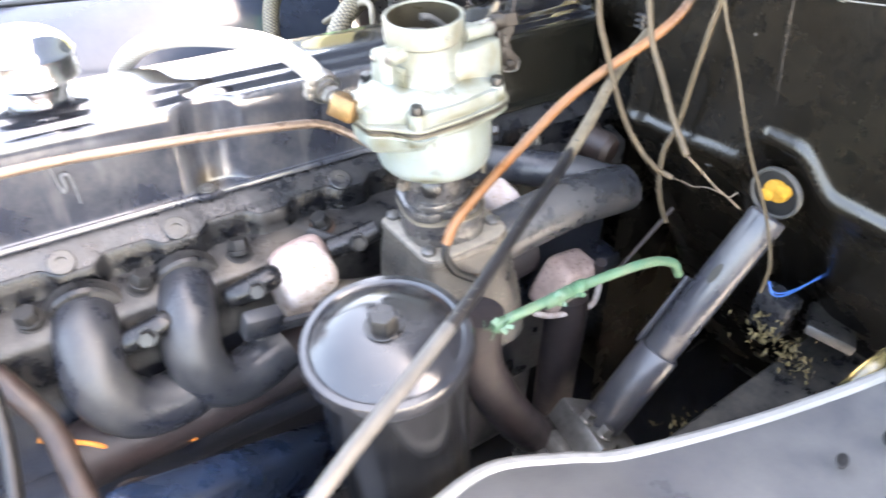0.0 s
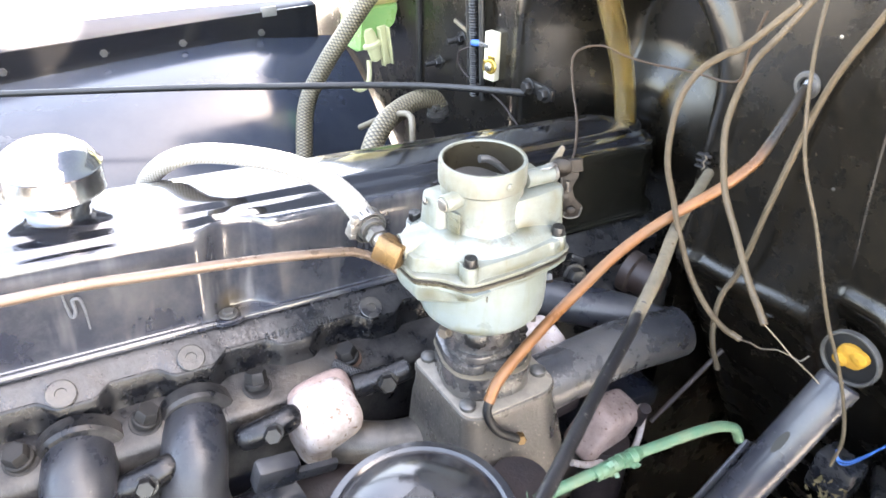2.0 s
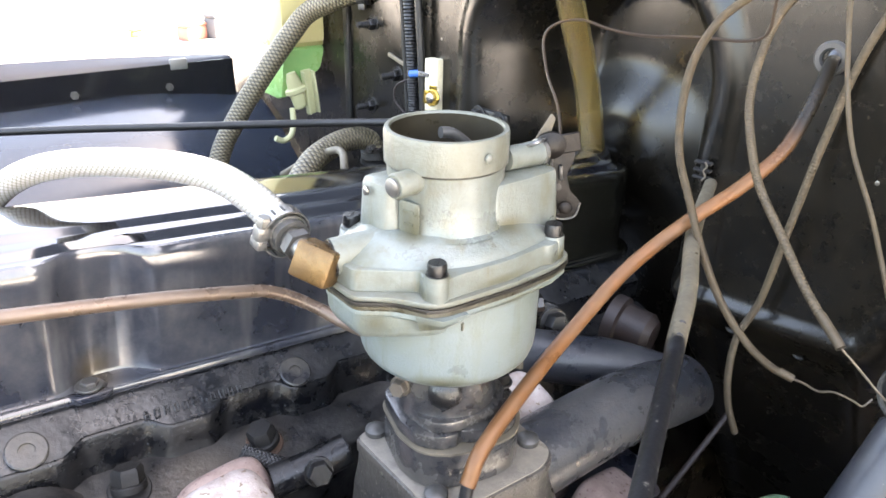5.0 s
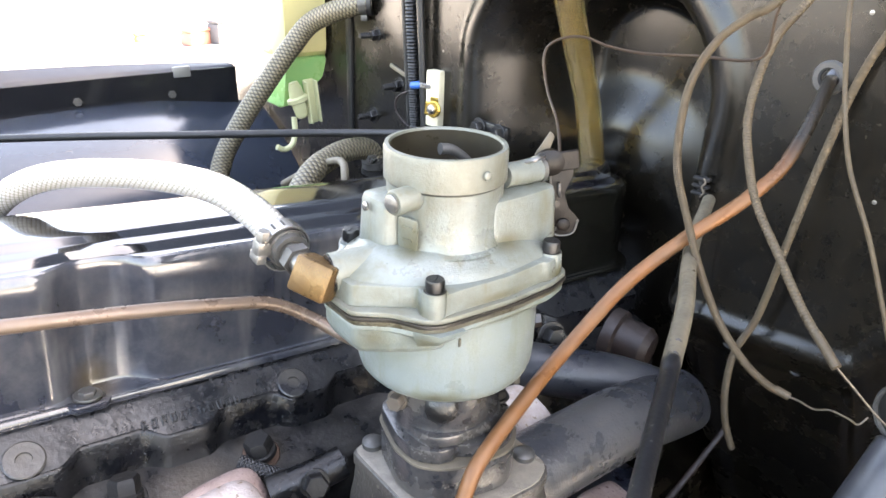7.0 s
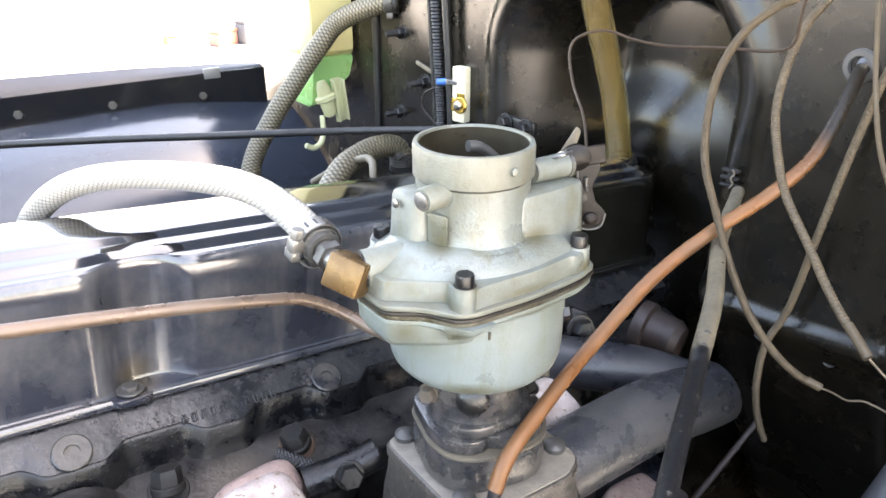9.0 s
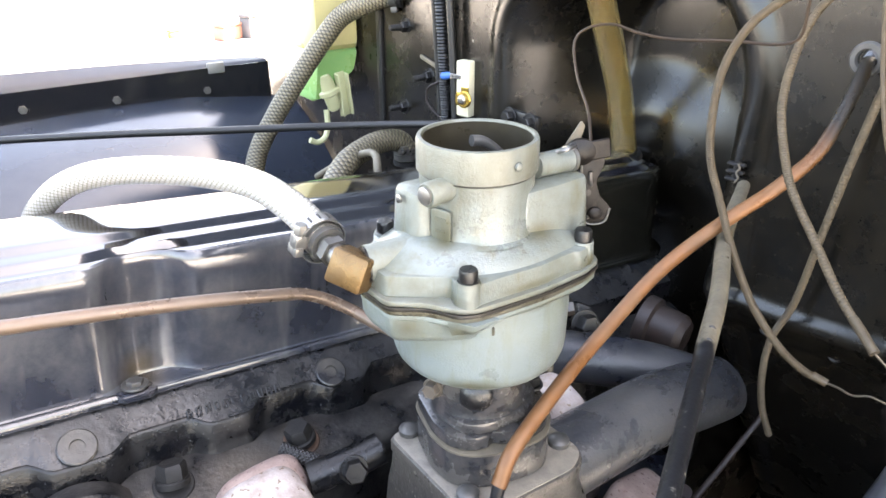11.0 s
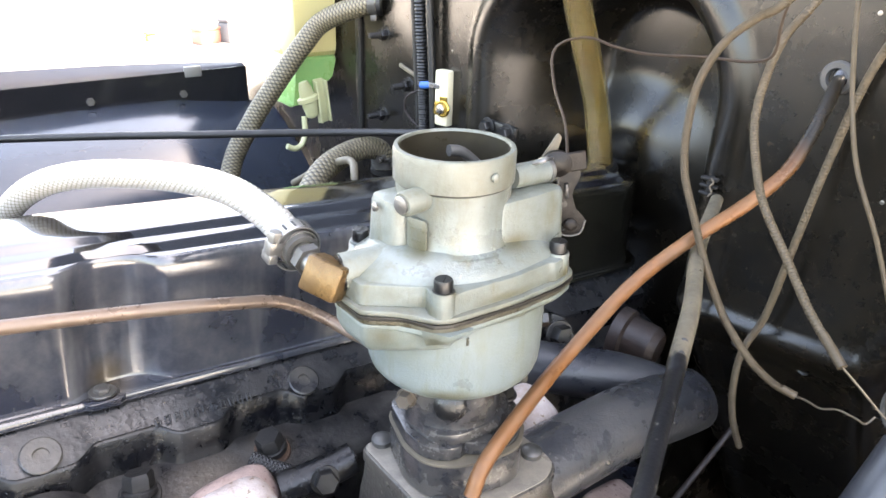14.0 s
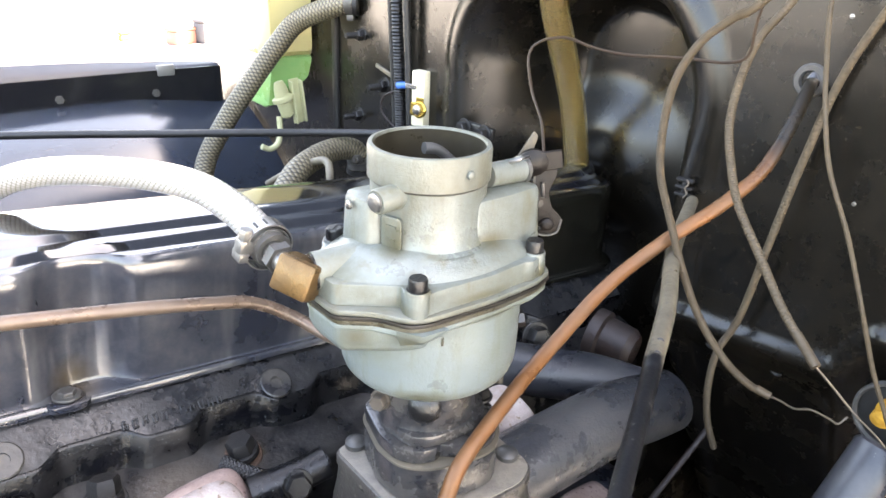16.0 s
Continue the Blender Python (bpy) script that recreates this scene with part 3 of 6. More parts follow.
def near_fender():
    rows = []
    rim = ((-0.95, -0.30, 0.80), (-0.60, -0.28, 0.80), (-0.40, -0.24, 0.80), (-0.25, -0.205, 0.806), (-0.162, -0.192, 0.806), (-0.118, -0.181, 0.800), (-0.071, -0.178, 0.794), (-0.016, -0.197, 0.780), (0.027, -0.216, 0.771), (0.123, -0.248, 0.767), (0.199, -0.272, 0.771), (0.257, -0.291, 0.781), (0.40, -0.33, 0.80))
    for k, (dy, dz) in enumerate(((0, 0), (-0.02, 0.006), (-0.12, 0.02), (-0.30, 0.03), (-0.50, -0.02), (-0.54, -0.40))):
        rows.append([(x, y + dy, z + dz) for x, y, z in rim])
    ob = sheet("inner_fender_near", rows, M_GREYFENDER, 0.002, "dusty grey inner fender panel with a pale rolled edge", "fender")
    part("rolled_edge", tube(rim, 0.006, 10), M_RIM, ob, "pale worn rolled edge")


near_fender()


def closures():
    """Plain sheets round the bay: floor pan, nose panel, the raised hood whose shade lies over the engine, and the front of the cab."""
    def plate(name, sx, sy, sz, m, material, label, category):
        tagged(part(name, moved(block(sx, sy, sz, 0.002, 1), m), material), label, category, kind="structure")
    plate("floor_pan", 2.40, 1.60, 0.004, pose(0.30, 0.05, 0.30), M_BODY, "black splash pan under the engine", "panel")
    plate("near_skirt", 0.74, 0.004, 0.49, pose(-0.575, -0.315, 0.555), M_BODY, "black inner fender skirt", "panel")
    plate("nose_panel", 0.004, 1.50, 0.70, pose(-0.90, 0.05, 0.655), M_BODY, "black radiator support panel", "panel")
    plate("hood", 0.004, 1.24, 1.00, pose(0.23, 0.07, 1.74, 0, -8, 0), M_BODY, "black raised hood", "hood")
    plate("cab_front", 0.01, 1.55, 0.62, pose(0.72, 0.05, 1.55, 0, 14, 0), M_TIN, "dark glazed cab front", "cab")
    plate("cowl", 0.40, 1.60, 0.004, pose(0.50, 0.05, 1.238), M_BODY, "black cowl panel", "cowl")


closures()

# ---- engine ----


def valve_cover():
    t = thing("valve_cover", ENGINE, "glossy black painted valve cover with chrome highlights on the engine", "valve cover")
    x0, x1, yn, yf = -0.42, 0.352, 0.141, 0.252
    cx, cy = (x0 + x1) / 2, (yn + yf) / 2
    flutes = (-0.137, 0.066, -0.354)

    def outline(inset, flute):
        pts = []
        hx, r = (x1 - x0) / 2 - inset, max(0.004, 0.040 - max(0.0, inset) * 0.85)
        n_ = 150
        for i in range(n_):
            x = x0 + inset + r + (2 * hx - 2 * r) * i / (n_ - 1)
            y = yn + inset
            for fx in flutes:
                y += flute * math.exp(-(abs(x - fx) / 0.0215) ** 4)
            pts.append((x, y))
        for a0, ccx, ccy in ((-90, x1 - inset - r, yn + inset + r), (0, x1 - inset - r, yf - inset - r)):
            pts += [(ccx + r * math.cos(radians(a0 + 90 * j / 8)), ccy + r * math.sin(radians(a0 + 90 * j / 8))) for j in range(1, 9)]
        pts += [(x1 - inset - r - (2 * hx - 2 * r) * i / 30, yf - inset) for i in range(1, 31)]
        for a0, ccx, ccy in ((90, x0 + inset + r, yf - inset - r), (180, x0 + inset + r, yn + inset + r)):
            pts += [(ccx + r * math.cos(radians(a0 + 90 * j / 8)), ccy + r * math.sin(radians(a0 + 90 * j / 8))) for j in range(1, 9)]
        return pts

    levels = ((-0.0050, 0.8772, 0.0), (-0.0066, 0.8776, 0.0), (-0.0074, 0.8790, 0.0), (-0.0074, 0.8806, 0.0), (-0.0067, 0.8820, 0.0), (-0.0054, 0.8827, 0.0), (-0.0038, 0.8822, 0.0), (-0.0012, 0.8818, 0.004), (-0.0002, 0.8826, 0.0122), (0.0001, 0.8850, 0.013), (0.003, 0.945, 0.013), (0.0035, 0.955, 0.012),
              (0.0045, 0.9585, 0.0115), (0.0060, 0.9604, 0.0105), (0.0085, 0.9611, 0.0085), (0.0125, 0.9612, 0.005), (0.0140, 0.9618, 0.004), (0.0175, 0.9648, 0.002), (0.0200, 0.9657, 0.0), (0.0265, 0.9659, 0.0),
              (0.0285, 0.9665, 0.0), (0.0320, 0.9692, 0.0), (0.0345, 0.9699, 0.0), (0.042, 0.9702, 0.0), (0.050, 0.9703, 0.0))
    loops = [[(x, y, h) for x, y in outline(i, f)] for i, h, f in levels]
    cut = next(k for k, lv in enumerate(levels) if lv[1] > 0.9608)
    part("cover_side", loft(loops[:cut + 1], cap=False), M_COVER, t, "hazy black side with dusty smears, shade painted in towards the firewall", angle=28)
    part("cover_top", loft(loops[cut:]), M_COVERTOP, t, "mirror-glossy black top with stepped ridges", angle=28)
    part("paint_dribble", moved(tube([(-0.2560, 0.1398, 0.9616), (-0.2556, 0.1398, 0.9479), (-0.2544, 0.1395, 0.9387), (-0.2512, 0.1395, 0.9425), (-0.2509, 0.1395, 0.9521), (-0.2465, 0.1395, 0.9519), (-0.2453, 0.1395, 0.9422), (-0.2460, 0.1390, 0.9245)], lambda q: 0.0006 + 0.0008 * math.sin(math.pi * q), 8, 6), ENGINE.inverted()), M_PAINTMARK, t, "pale dried dribble")
    for fx in flutes:
        part("cover_bolt", moved(hex_head(0.0050, 0.0026, 0.0078), pose(fx - 0.012, yn - 0.001, 0.8838)), M_DULLDARK, t, "flat worn bolt head")
    for fx in flutes:
        part("rust_crust", moved(lathe([(0.0125, 0), (0.011, 0.0012), (0.006, 0.0022), (0.002, 0.0024)], 20), pose(fx - 0.011, yn - 0.0005, 0.8825) @ Matrix.Diagonal((0.70, 0.45, 0.7, 1))), M_BROWNDUST, t, "brown crust round the bolt")
        part("bolt_lug", slab(rounded([(fx - 0.025, yn - 0.004), (fx + 0.001, yn - 0.004), (fx - 0.003, yn - 0.0105), (fx - 0.021, yn - 0.0105)], 0.004), 0.8785, 0.883, 0.0008), M_COVER, t)


valve_cover()


def oil_filler_cap():
    t = thing("oil_filler_cap", ENGINE @ pose(-0.250, 0.203, 0.960), "chrome oil filler cap with a domed top on the valve cover", "filler cap")
    part("neck", lathe([(0.029, 0), (0.029, 0.004), (0.0225, 0.006), (0.0220, 0.016), (0.0245, 0.017), (0.0245, 0.021), (0.0215, 0.022), (0.0215, 0.029)], 48), M_CHROME, t)
    part("band", lathe([(0.0215, 0.0285), (0.0345, 0.0280), (0.0358, 0.0285), (0.0350, 0.0300), (0.0345, 0.0460)], 56, cap=False), M_CAPBAND, t, "brushed steel band")
    part("dome", lathe([(0.0340, 0.0458), (0.0352, 0.0460), (0.0354, 0.0470), (0.0344, 0.0478), (0.0318, 0.0530), (0.0260, 0.0592), (0.0180, 0.0635), (0.0090, 0.0658), (0.0020, 0.0664)], 56), M_CHROME, t)


oil_filler_cap()


def cylinder_head():
    t = thing("cylinder_head", ENGINE, "oily black cast-iron cylinder head with raised casting marks", "cylinder head")
    # upper ledge, face and lower deck
    xs = [-0.46 + 0.003 * i for i in range(264)]
    bosses = (-0.310, -0.228, -0.142, -0.061, 0.02, 0.10, 0.19)

    def face(x):
        d = min(abs(x - b) for b in bosses)
        return smoothstep(0.030, 0.015, d)

    top, front, deck = [], [], []
    for x in xs:
        b = face(x)
        yl = 0.1120 + 0.008 * b
        zl = 0.8610 + 0.004 * b
        top.append([(x, 0.27, 0.878), (x, 0.140, 0.878), (x, 0.1335, 0.8762), (x, 0.130, 0.874), (x, yl + 0.0035, zl + 0.0018), (x, yl + 0.001, zl), (x, yl + 0.006, zl - 0.004), (x, 0.27, 0.85)])
        front.append([(x, 0.20, 0.856), (x, yl + 0.0022, zl - 0.0003), (x, yl, zl - 0.0025), (x, yl + 0.0005, 0.848), (x, yl - 0.003, 0.8395), (x, yl + 0.004, 0.8360), (x, 0.20, 0.836)])
        deck.append([(x, 0.19, 0.842), (x, yl - 0.0015, 0.8400), (x, 0.0995 + 0.004 * b, 0.8368), (x, 0.088, 0.833), (x, 0.081, 0.829), (x, 0.079, 0.824), (x, 0.079, 0.80), (x, 0.075, 0.77), (x, 0.19, 0.77)])
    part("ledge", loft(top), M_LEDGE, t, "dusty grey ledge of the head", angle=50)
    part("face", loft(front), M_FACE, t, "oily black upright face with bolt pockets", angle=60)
    part("casting", loft(deck), M_DECK, t, angle=60)
    for bx in (b_ for b_ in bosses if b_ < 0):
        part("bolt_washer", moved(lathe([(0.0112, 0), (0.0118, 0.0006), (0.0118, 0.0018), (0.0112, 0.0024)], 24), pose(bx, 0.099, 0.8355, 22, 0, 0)), M_RUSTRING if bx == -0.061 else M_DUSTBOLT, t, "orange rusty washer" if bx == -0.061 else "")
        part("head_bolt", moved(join(lathe([(0.0098, 0), (0.0098, 0.0035), (0.0090, 0.0042)], 22), moved(hex_head(0.0088, 0.0095), pose(0, 0, 0.004))), pose(bx, 0.0985, 0.8372, 18, 0, 1300 * bx)), M_DUSTBOLT, t)
    for wx in (-0.277, -0.186, -0.030, 0.08):
        part("stud_washer", moved(join(lathe([(0.0102, 0), (0.0106, 0.0006), (0.0106, 0.0020), (0.0098, 0.0026), (0.0042, 0.0026), (0.004, 0.001)], 28)), pose(wx, 0.1195, 0.8668, 33, 0, 0)), M_DUSTYCAST, t, "dusty washer")
    # raised casting marks, unreadable
    rnd = random.Random(4)
    for k in range(11):
        x = -0.124 + 0.0056 * k
        for dx, dy, w, h in ((-0.0012, 0.0, 0.0011, 0.0058), (0.0012, rnd.uniform(-0.001, 0.001), 0.0011, rnd.uniform(0.003, 0.006)), (0.0, rnd.choice((-0.0024, 0.0, 0.0024)), 0.0030, 0.0011), (0.0, rnd.choice((-0.0024, 0.0024)), 0.0028, 0.0011)):
            part("casting_mark", moved(block(w, h, 0.0014, 0.0004, 1), pose(x + dx, 0.1200, 0.8668, 36, 0, rnd.uniform(-9, 9)) @ pose(0, dy, 0)), M_LEDGE, t)


cylinder_head()


def engine_block():
    t = thing("engine_block", ENGINE, "dark blue-black painted engine block", "engine block")
    bm = join(moved(block(0.80, 0.22, 0.30, 0.012, 2), pose(-0.06, 0.20, 0.62)), moved(block(0.80, 0.04, 0.03, 0.006, 2), pose(-0.06, 0.075, 0.66)))
    part("crankcase", bm, M_BLOCK, t)
    part("oil_pan", moved(block(0.70, 0.20, 0.16, 0.03, 3), pose(-0.08, 0.20, 0.40)), M_BLOCK, t)


engine_block()


def carburettor():
    t = thing("carburetor", I4, "single-barrel cast-metal carburetor, pale grey-green and oil-stained, on the intake manifold", "carburetor")
    ax, ay = 0.0015, 0.003
    # air horn
    part("air_horn", lathe([(0.0272, 1.0435), (0.0290, 1.0440), (0.0290, 1.0575), (0.0284, 1.0592), (0.0266, 1.0594), (0.0260, 1.0582)], 64, (ax, ay, 0), cap=False), M_CARB_STAIN, t)
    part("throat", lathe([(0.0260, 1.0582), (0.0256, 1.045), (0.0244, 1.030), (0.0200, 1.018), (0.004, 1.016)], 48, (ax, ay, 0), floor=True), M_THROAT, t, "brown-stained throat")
    part("choke_plate", moved(lathe([(0.0235, -0.0006), (0.0238, 0), (0.0235, 0.0006)], 40), pose(ax, ay, 1.036, 14, 8, 0)), M_DULLDARK, t)
    part("vent_tube", tube([(ax + 0.023, ay + 0.003, 1.040), (ax + 0.016, ay + 0.006, 1.0475), (ax + 0.009, ay + 0.0075, 1.0525), (ax + 0.003, ay + 0.0085, 1.0535)], lambda q: 0.0022 + 0.0006 * q, 18, 4), M_DULLDARK, t)
    # upper casting
    part("upper_casting", lathe([(0.0325, 1.0145), (0.0298, 1.0158), (0.0286, 1.0182), (0.0280, 1.0230), (0.0277, 1.030), (0.0276, 1.045)], 56, (ax, ay, 0), cap=False), M_CARB, t)
    rib = rounded([(0.008, -0.0232), (0.0300, -0.0238), (0.0525, -0.0215), (0.0535, 0.022), (0.010, 0.022)], 0.004)
    part("choke_housing", slab(rib, 1.003, 1.0365, 0.0035, taper=0.002), M_CARB, t)
    lug = rounded([(-0.0345, 0.001), (-0.010, -0.003), (-0.008, 0.022), (-0.0345, 0.0225)], 0.006)
    part("vent_housing", slab(lug, 1.004, 1.0375, 0.0035, taper=0.002), M_CARB, t)
    part("housing_screw", moved(lathe([(0.0022, 0), (0.0022, 0.001), (0.0014, 0.0014)], 14), aim((-0.0362, 0.012, 1.033), (-1, 0, 0.1))), M_STEEL, t)
    part("plug_boss", moved(lathe([(0.0058, 0), (0.0058, 0.012), (0.0052, 0.013)], 24), aim((-0.0225, -0.0065, 1.0405), (-0.99, -0.14, 0.0))), M_CARB, t)
    part("plug", moved(lathe([(0.0042, 0.010), (0.0042, 0.0142), (0.0036, 0.0146)], 20), aim((-0.0225, -0.0065, 1.0405), (-0.99, -0.14, 0.0))), M_DULLSTEEL, t)
    plaque = moved(join(slab(rounded([(-0.0055, -0.0075), (0.0055, -0.0075), (0.0055, 0.0075), (-0.0055, 0.0075)], 0.002), 0, 0.0012, 0.0004),
                        moved(block(0.006, 0.0012, 0.0008, 0), pose(0, 0.003, 0.0014)), moved(block(0.005, 0.0012, 0.0008, 0), pose(0, -0.003, 0.0014))), aim((-0.0258, -0.0070, 1.0240), (-0.95, -0.31, 0.0)))
    part("raised_plaque", plaque, M_CARB, t)
    part("horn_rivet", moved(lathe([(0.0022, 0), (0.0020, 0.001), (0.0008, 0.0016)], 14), aim((0.0015, -0.0268, 1.0515), (0.02, -1, 0))), M_CARB_STAIN, t)
    # cover: lip, upright wall with screw bosses, sloped top
    lip = rounded([(-0.0603, 0.0132), (-0.0595, -0.0118), (-0.0458, -0.0228), (-0.0373, -0.0363), (-0.0318, -0.0396), (-0.0243, -0.0408), (0.0080, -0.0428), (0.0357, -0.0408), (0.0490, -0.0362), (0.0530, -0.0260), (0.0510, -0.0060), (0.0500, 0.0240), (0.0460, 0.0390), (0.0200, 0.0430), (-0.0150, 0.0420), (-0.0290, 0.0440), (-0.0380, 0.0410), (-0.0440, 0.0320), (-0.0520, 0.0250)], 0.0035, 3)
    wall = rounded([(-0.0578, 0.0122), (-0.0568, -0.0073), (-0.0335, -0.0250), (-0.0362, -0.0318), (-0.0345, -0.0368), (-0.0290, -0.0382), (-0.0218, -0.0378), (0.0067, -0.0396), (0.0287, -0.0378), (0.0325, -0.0393), (0.0452, -0.0358), (0.0500, -0.0260), (0.0480, -0.0060), (0.0470, 0.0230), (0.0430, 0.0360), (0.0200, 0.0400), (-0.0150, 0.0390), (-0.0290, 0.0410), (-0.0370, 0.0380), (-0.0410, 0.0300), (-0.0495, 0.0232)], 0.0022, 3)
    part("cover_flange", slab(lip, 0.9935, 0.9968, 0.0010), M_CARB_STAIN, t)
    part("cover_wall", slab(wall, 0.9958, 1.0070, 0.0012, taper=0.0006), M_CARB, t)
    part("groove_stain", slab([(x * 1.010, y * 1.010) for x, y in wall], 0.9962, 0.9973, 0.0003), M_CARB_OIL, t, "brown oil in the groove at the foot of the wall")
    part("horn_seam", lathe([(0.0279, 1.0428), (0.0283, 1.0432), (0.0283, 1.0439), (0.0279, 1.0442)], 56, (ax, ay, 0), cap=False), M_GASKET, t)
    c = Vector((0.0, 0.002))
    dome = [[(c.x + (x - c.x) * q, c.y + (y - c.y) * q, z) for x, y in rounded([(-0.0578, 0.0122), (-0.0568, -0.0073), (-0.0340, -0.0275), (-0.0150, -0.0370), (0.0067, -0.0396), (0.0400, -0.0350), (0.0490, -0.0260), (0.0480, -0.0060), (0.0470, 0.0230), (0.0430, 0.0360), (0.0, 0.0400), (-0.0350, 0.0350), (-0.0495, 0.0232)], 0.012, 5)] for q, z in ((0.955, 1.0052), (0.93, 1.0080), (0.84, 1.0112), (0.74, 1.0142), (0.64, 1.0168))]
    part("cover_dome", loft(dome), M_CARB, t)
    part("gasket", slab([(x * (1.003 + 0.006 * math.sin(310 * (x + 1.7 * y))), y * (1.003 + 0.006 * math.sin(310 * (x + 1.7 * y)))) for x, y in lip], 0.9919, 0.9939, 0.0003), M_GASKET, t, "dark oily gasket")
    for sx, sy in ((-0.0305, -0.0336), (0.0402, -0.0323), (-0.0330, 0.0325), (0.0400, 0.0310)):
        part("screw_boss", lathe([(0.0056, 0.995), (0.0056, 1.0074), (0.0052, 1.0082)], 24, (sx, sy, 0)), M_CARB, t)
        part("screw_stain", lathe([(0.0048, 1.0080), (0.0050, 1.0083), (0.0044, 1.0085)], 24, (sx, sy, 0)), M_GASKET, t)
        part("cover_screw", moved(socket_head(0.0043, 0.0056), pose(sx, sy, 1.0082)), M_BLACKBOLT, t, "black cap screw")
    # bowl: an upright round pot, a chamber standing out at the inlet side, a flange all round
    part("bowl_rim", slab([(x * 0.990, y * 0.990) for x, y in lip], 0.9892, 0.9924, 0.0006), M_CARB_OIL, t, "oil-soaked rim below the gasket")
    part("bowl_flange", slab([(x * 0.985, y * 0.985) for x, y in lip], 0.9858, 0.9900, 0.0014), M_CARB_LOW, t)
    px, py, pr = 0.0060, 0.0045, 0.0460
    part("float_bowl", lathe([(pr - 0.0006, 0.9885), (pr + 0.0002, 0.9730), (pr, 0.9530), (pr - 0.0004, 0.9482), (pr - 0.0014, 0.9450), (pr - 0.0036, 0.9423), (pr - 0.0072, 0.9407), (pr - 0.014, 0.9400), (0.012, 0.9398)], 96, (px, py, 0)), M_CARB_LOW, t, angle=30)
    cham = rounded([(-0.0593, 0.0122), (-0.0585, -0.0114), (-0.0440, -0.0228), (-0.0315, -0.0312), (-0.0220, -0.0330), (-0.010, -0.0260), (0.006, 0.022), (-0.030, 0.0300), (-0.0500, 0.0242)], [0.003, 0.003, 0.010, 0.010, 0.006, 0.004, 0.004, 0.006, 0.004], 5)
    part("inlet_chamber", loft([[(x * q + o, y * q, z + 0.04 * (x + 0.045) * f) for x, y in cham] for q, o, z, f in ((1.0, 0, 0.9880, 0), (0.998, 0, 0.9815, 0), (0.975, 0.0004, 0.9772, 0.6), (0.955, 0.0008, 0.9748, 0.8), (0.93, 0.0014, 0.9740, 0.8), (0.80, 0.003, 0.9738, 0.8))]), M_CARB_LOW, t, angle=50)
    part("bowl_lug", loft([[(-0.0400, -0.0313, 0.9898), (-0.0333, -0.0423, 0.9898), (-0.0200, -0.0433, 0.9898), (-0.0223, -0.0328, 0.9898)], [(-0.0396, -0.0313, 0.9865), (-0.0328, -0.0420, 0.9872), (-0.0220, -0.0428, 0.9880), (-0.0223, -0.0328, 0.9865)], [(-0.0380, -0.0318, 0.9818), (-0.0323, -0.0408, 0.9850), (-0.0240, -0.0412, 0.9862), (-0.0223, -0.0328, 0.9840)]]), M_CARB_LOW, t, angle=60)
    part("lug_notch", moved(block(0.0016, 0.0012, 0.0042, 0.0004, 1), pose(-0.0235, -0.0432, 0.9845, 0, 0, 30)), M_CARB_OIL, t)
    part("inlet_boss", tube([(-0.010, -0.004, 1.011), (-0.034, 0.004, 1.0075), (-0.057, 0.009, 1.006)], 0.0092, 20, 6), M_CARB, t)
    part("boss_collar", tube([(-0.055, 0.0085, 1.006), (-0.0585, 0.009, 1.006)], 0.0088, 20, 2), M_BLACKBOLT, t)
    part("drain_stub", lathe([(0.003, 0.945), (0.003, 0.955)], 16, (-0.029, 0.016, 0)), M_CARB_OIL, t)
    # throttle body and spacer
    neck = rounded([(-0.0250, -0.010), (-0.0225, -0.0215), (-0.012, -0.0280), (0.016, -0.0300), (0.030, -0.018), (0.030, 0.020), (-0.018, 0.022)], 0.008)
    part("throttle_body", join(lathe([(0.0272, 0.910), (0.0262, 0.920), (0.0262, 0.945)], 44, (0.002, -0.001, 0)), slab(neck, 0.909, 0.9165, 0.0015)), M_NECK, t, "black throttle body")
    part("throttle_plug", moved(lathe([(0.0085, -0.006), (0.0085, 0.004), (0.0062, 0.0062), (0.002, 0.007)], 24), aim((-0.0120, -0.0180, 0.9300), (-0.62, -0.72, 0.30))), M_BLACKBOLT, t)
    ins = rounded([(-0.0292, -0.002), (-0.0285, -0.0170), (-0.0200, -0.0262), (-0.0120, -0.0285), (-0.0085, -0.0270), (-0.001, -0.0330), (0.020, -0.0372), (0.036, -0.022), (0.036, 0.026), (-0.022, 0.0262)], [0.004, 0.009, 0.006, 0.003, 0.003, 0.006, 0.010, 0.010, 0.010, 0.008])
    part("insulator", slab(ins, 0.9005, 0.9095, 0.0014), M_NECK, t)
    foot = rounded([(-0.0300, -0.002), (-0.0290, -0.0190), (-0.0180, -0.0300), (0.000, -0.0362), (0.020, -0.0385), (0.037, -0.023), (0.037, 0.027), (-0.022, 0.0272)], [0.004, 0.010, 0.012, 0.012, 0.010, 0.010, 0.010, 0.008])
    part("base_gasket", slab([(x * 1.02, y * 1.02) for x, y in foot], 0.8988, 0.9006, 0.0003), M_TANGASKET, t, "tan paper gasket")
    part("spacer", slab(foot, 0.8765, 0.8990, 0.0015), M_NECK, t, "dusty black spacer")
    part("idle_screw", moved(hex_head(0.0046, 0.0045, 0.0056), aim((-0.0262, 0.0005, 0.9285), (-0.85, -0.50, 0.10))), M_WIRE, t, "tan steel hexagon nut")
    for bx, by in ((0.033, -0.010),):
        part("mounting_nut", moved(hex_head(0.0055, 0.005, 0.007), pose(bx, by, 0.911)), M_BLACKBOLT, t)
    part("link_rod", tube([(0.040, -0.012, 0.985), (0.040, -0.016, 0.955), (0.037, -0.020, 0.925)], 0.0022, 10), M_TANGASKET, t)
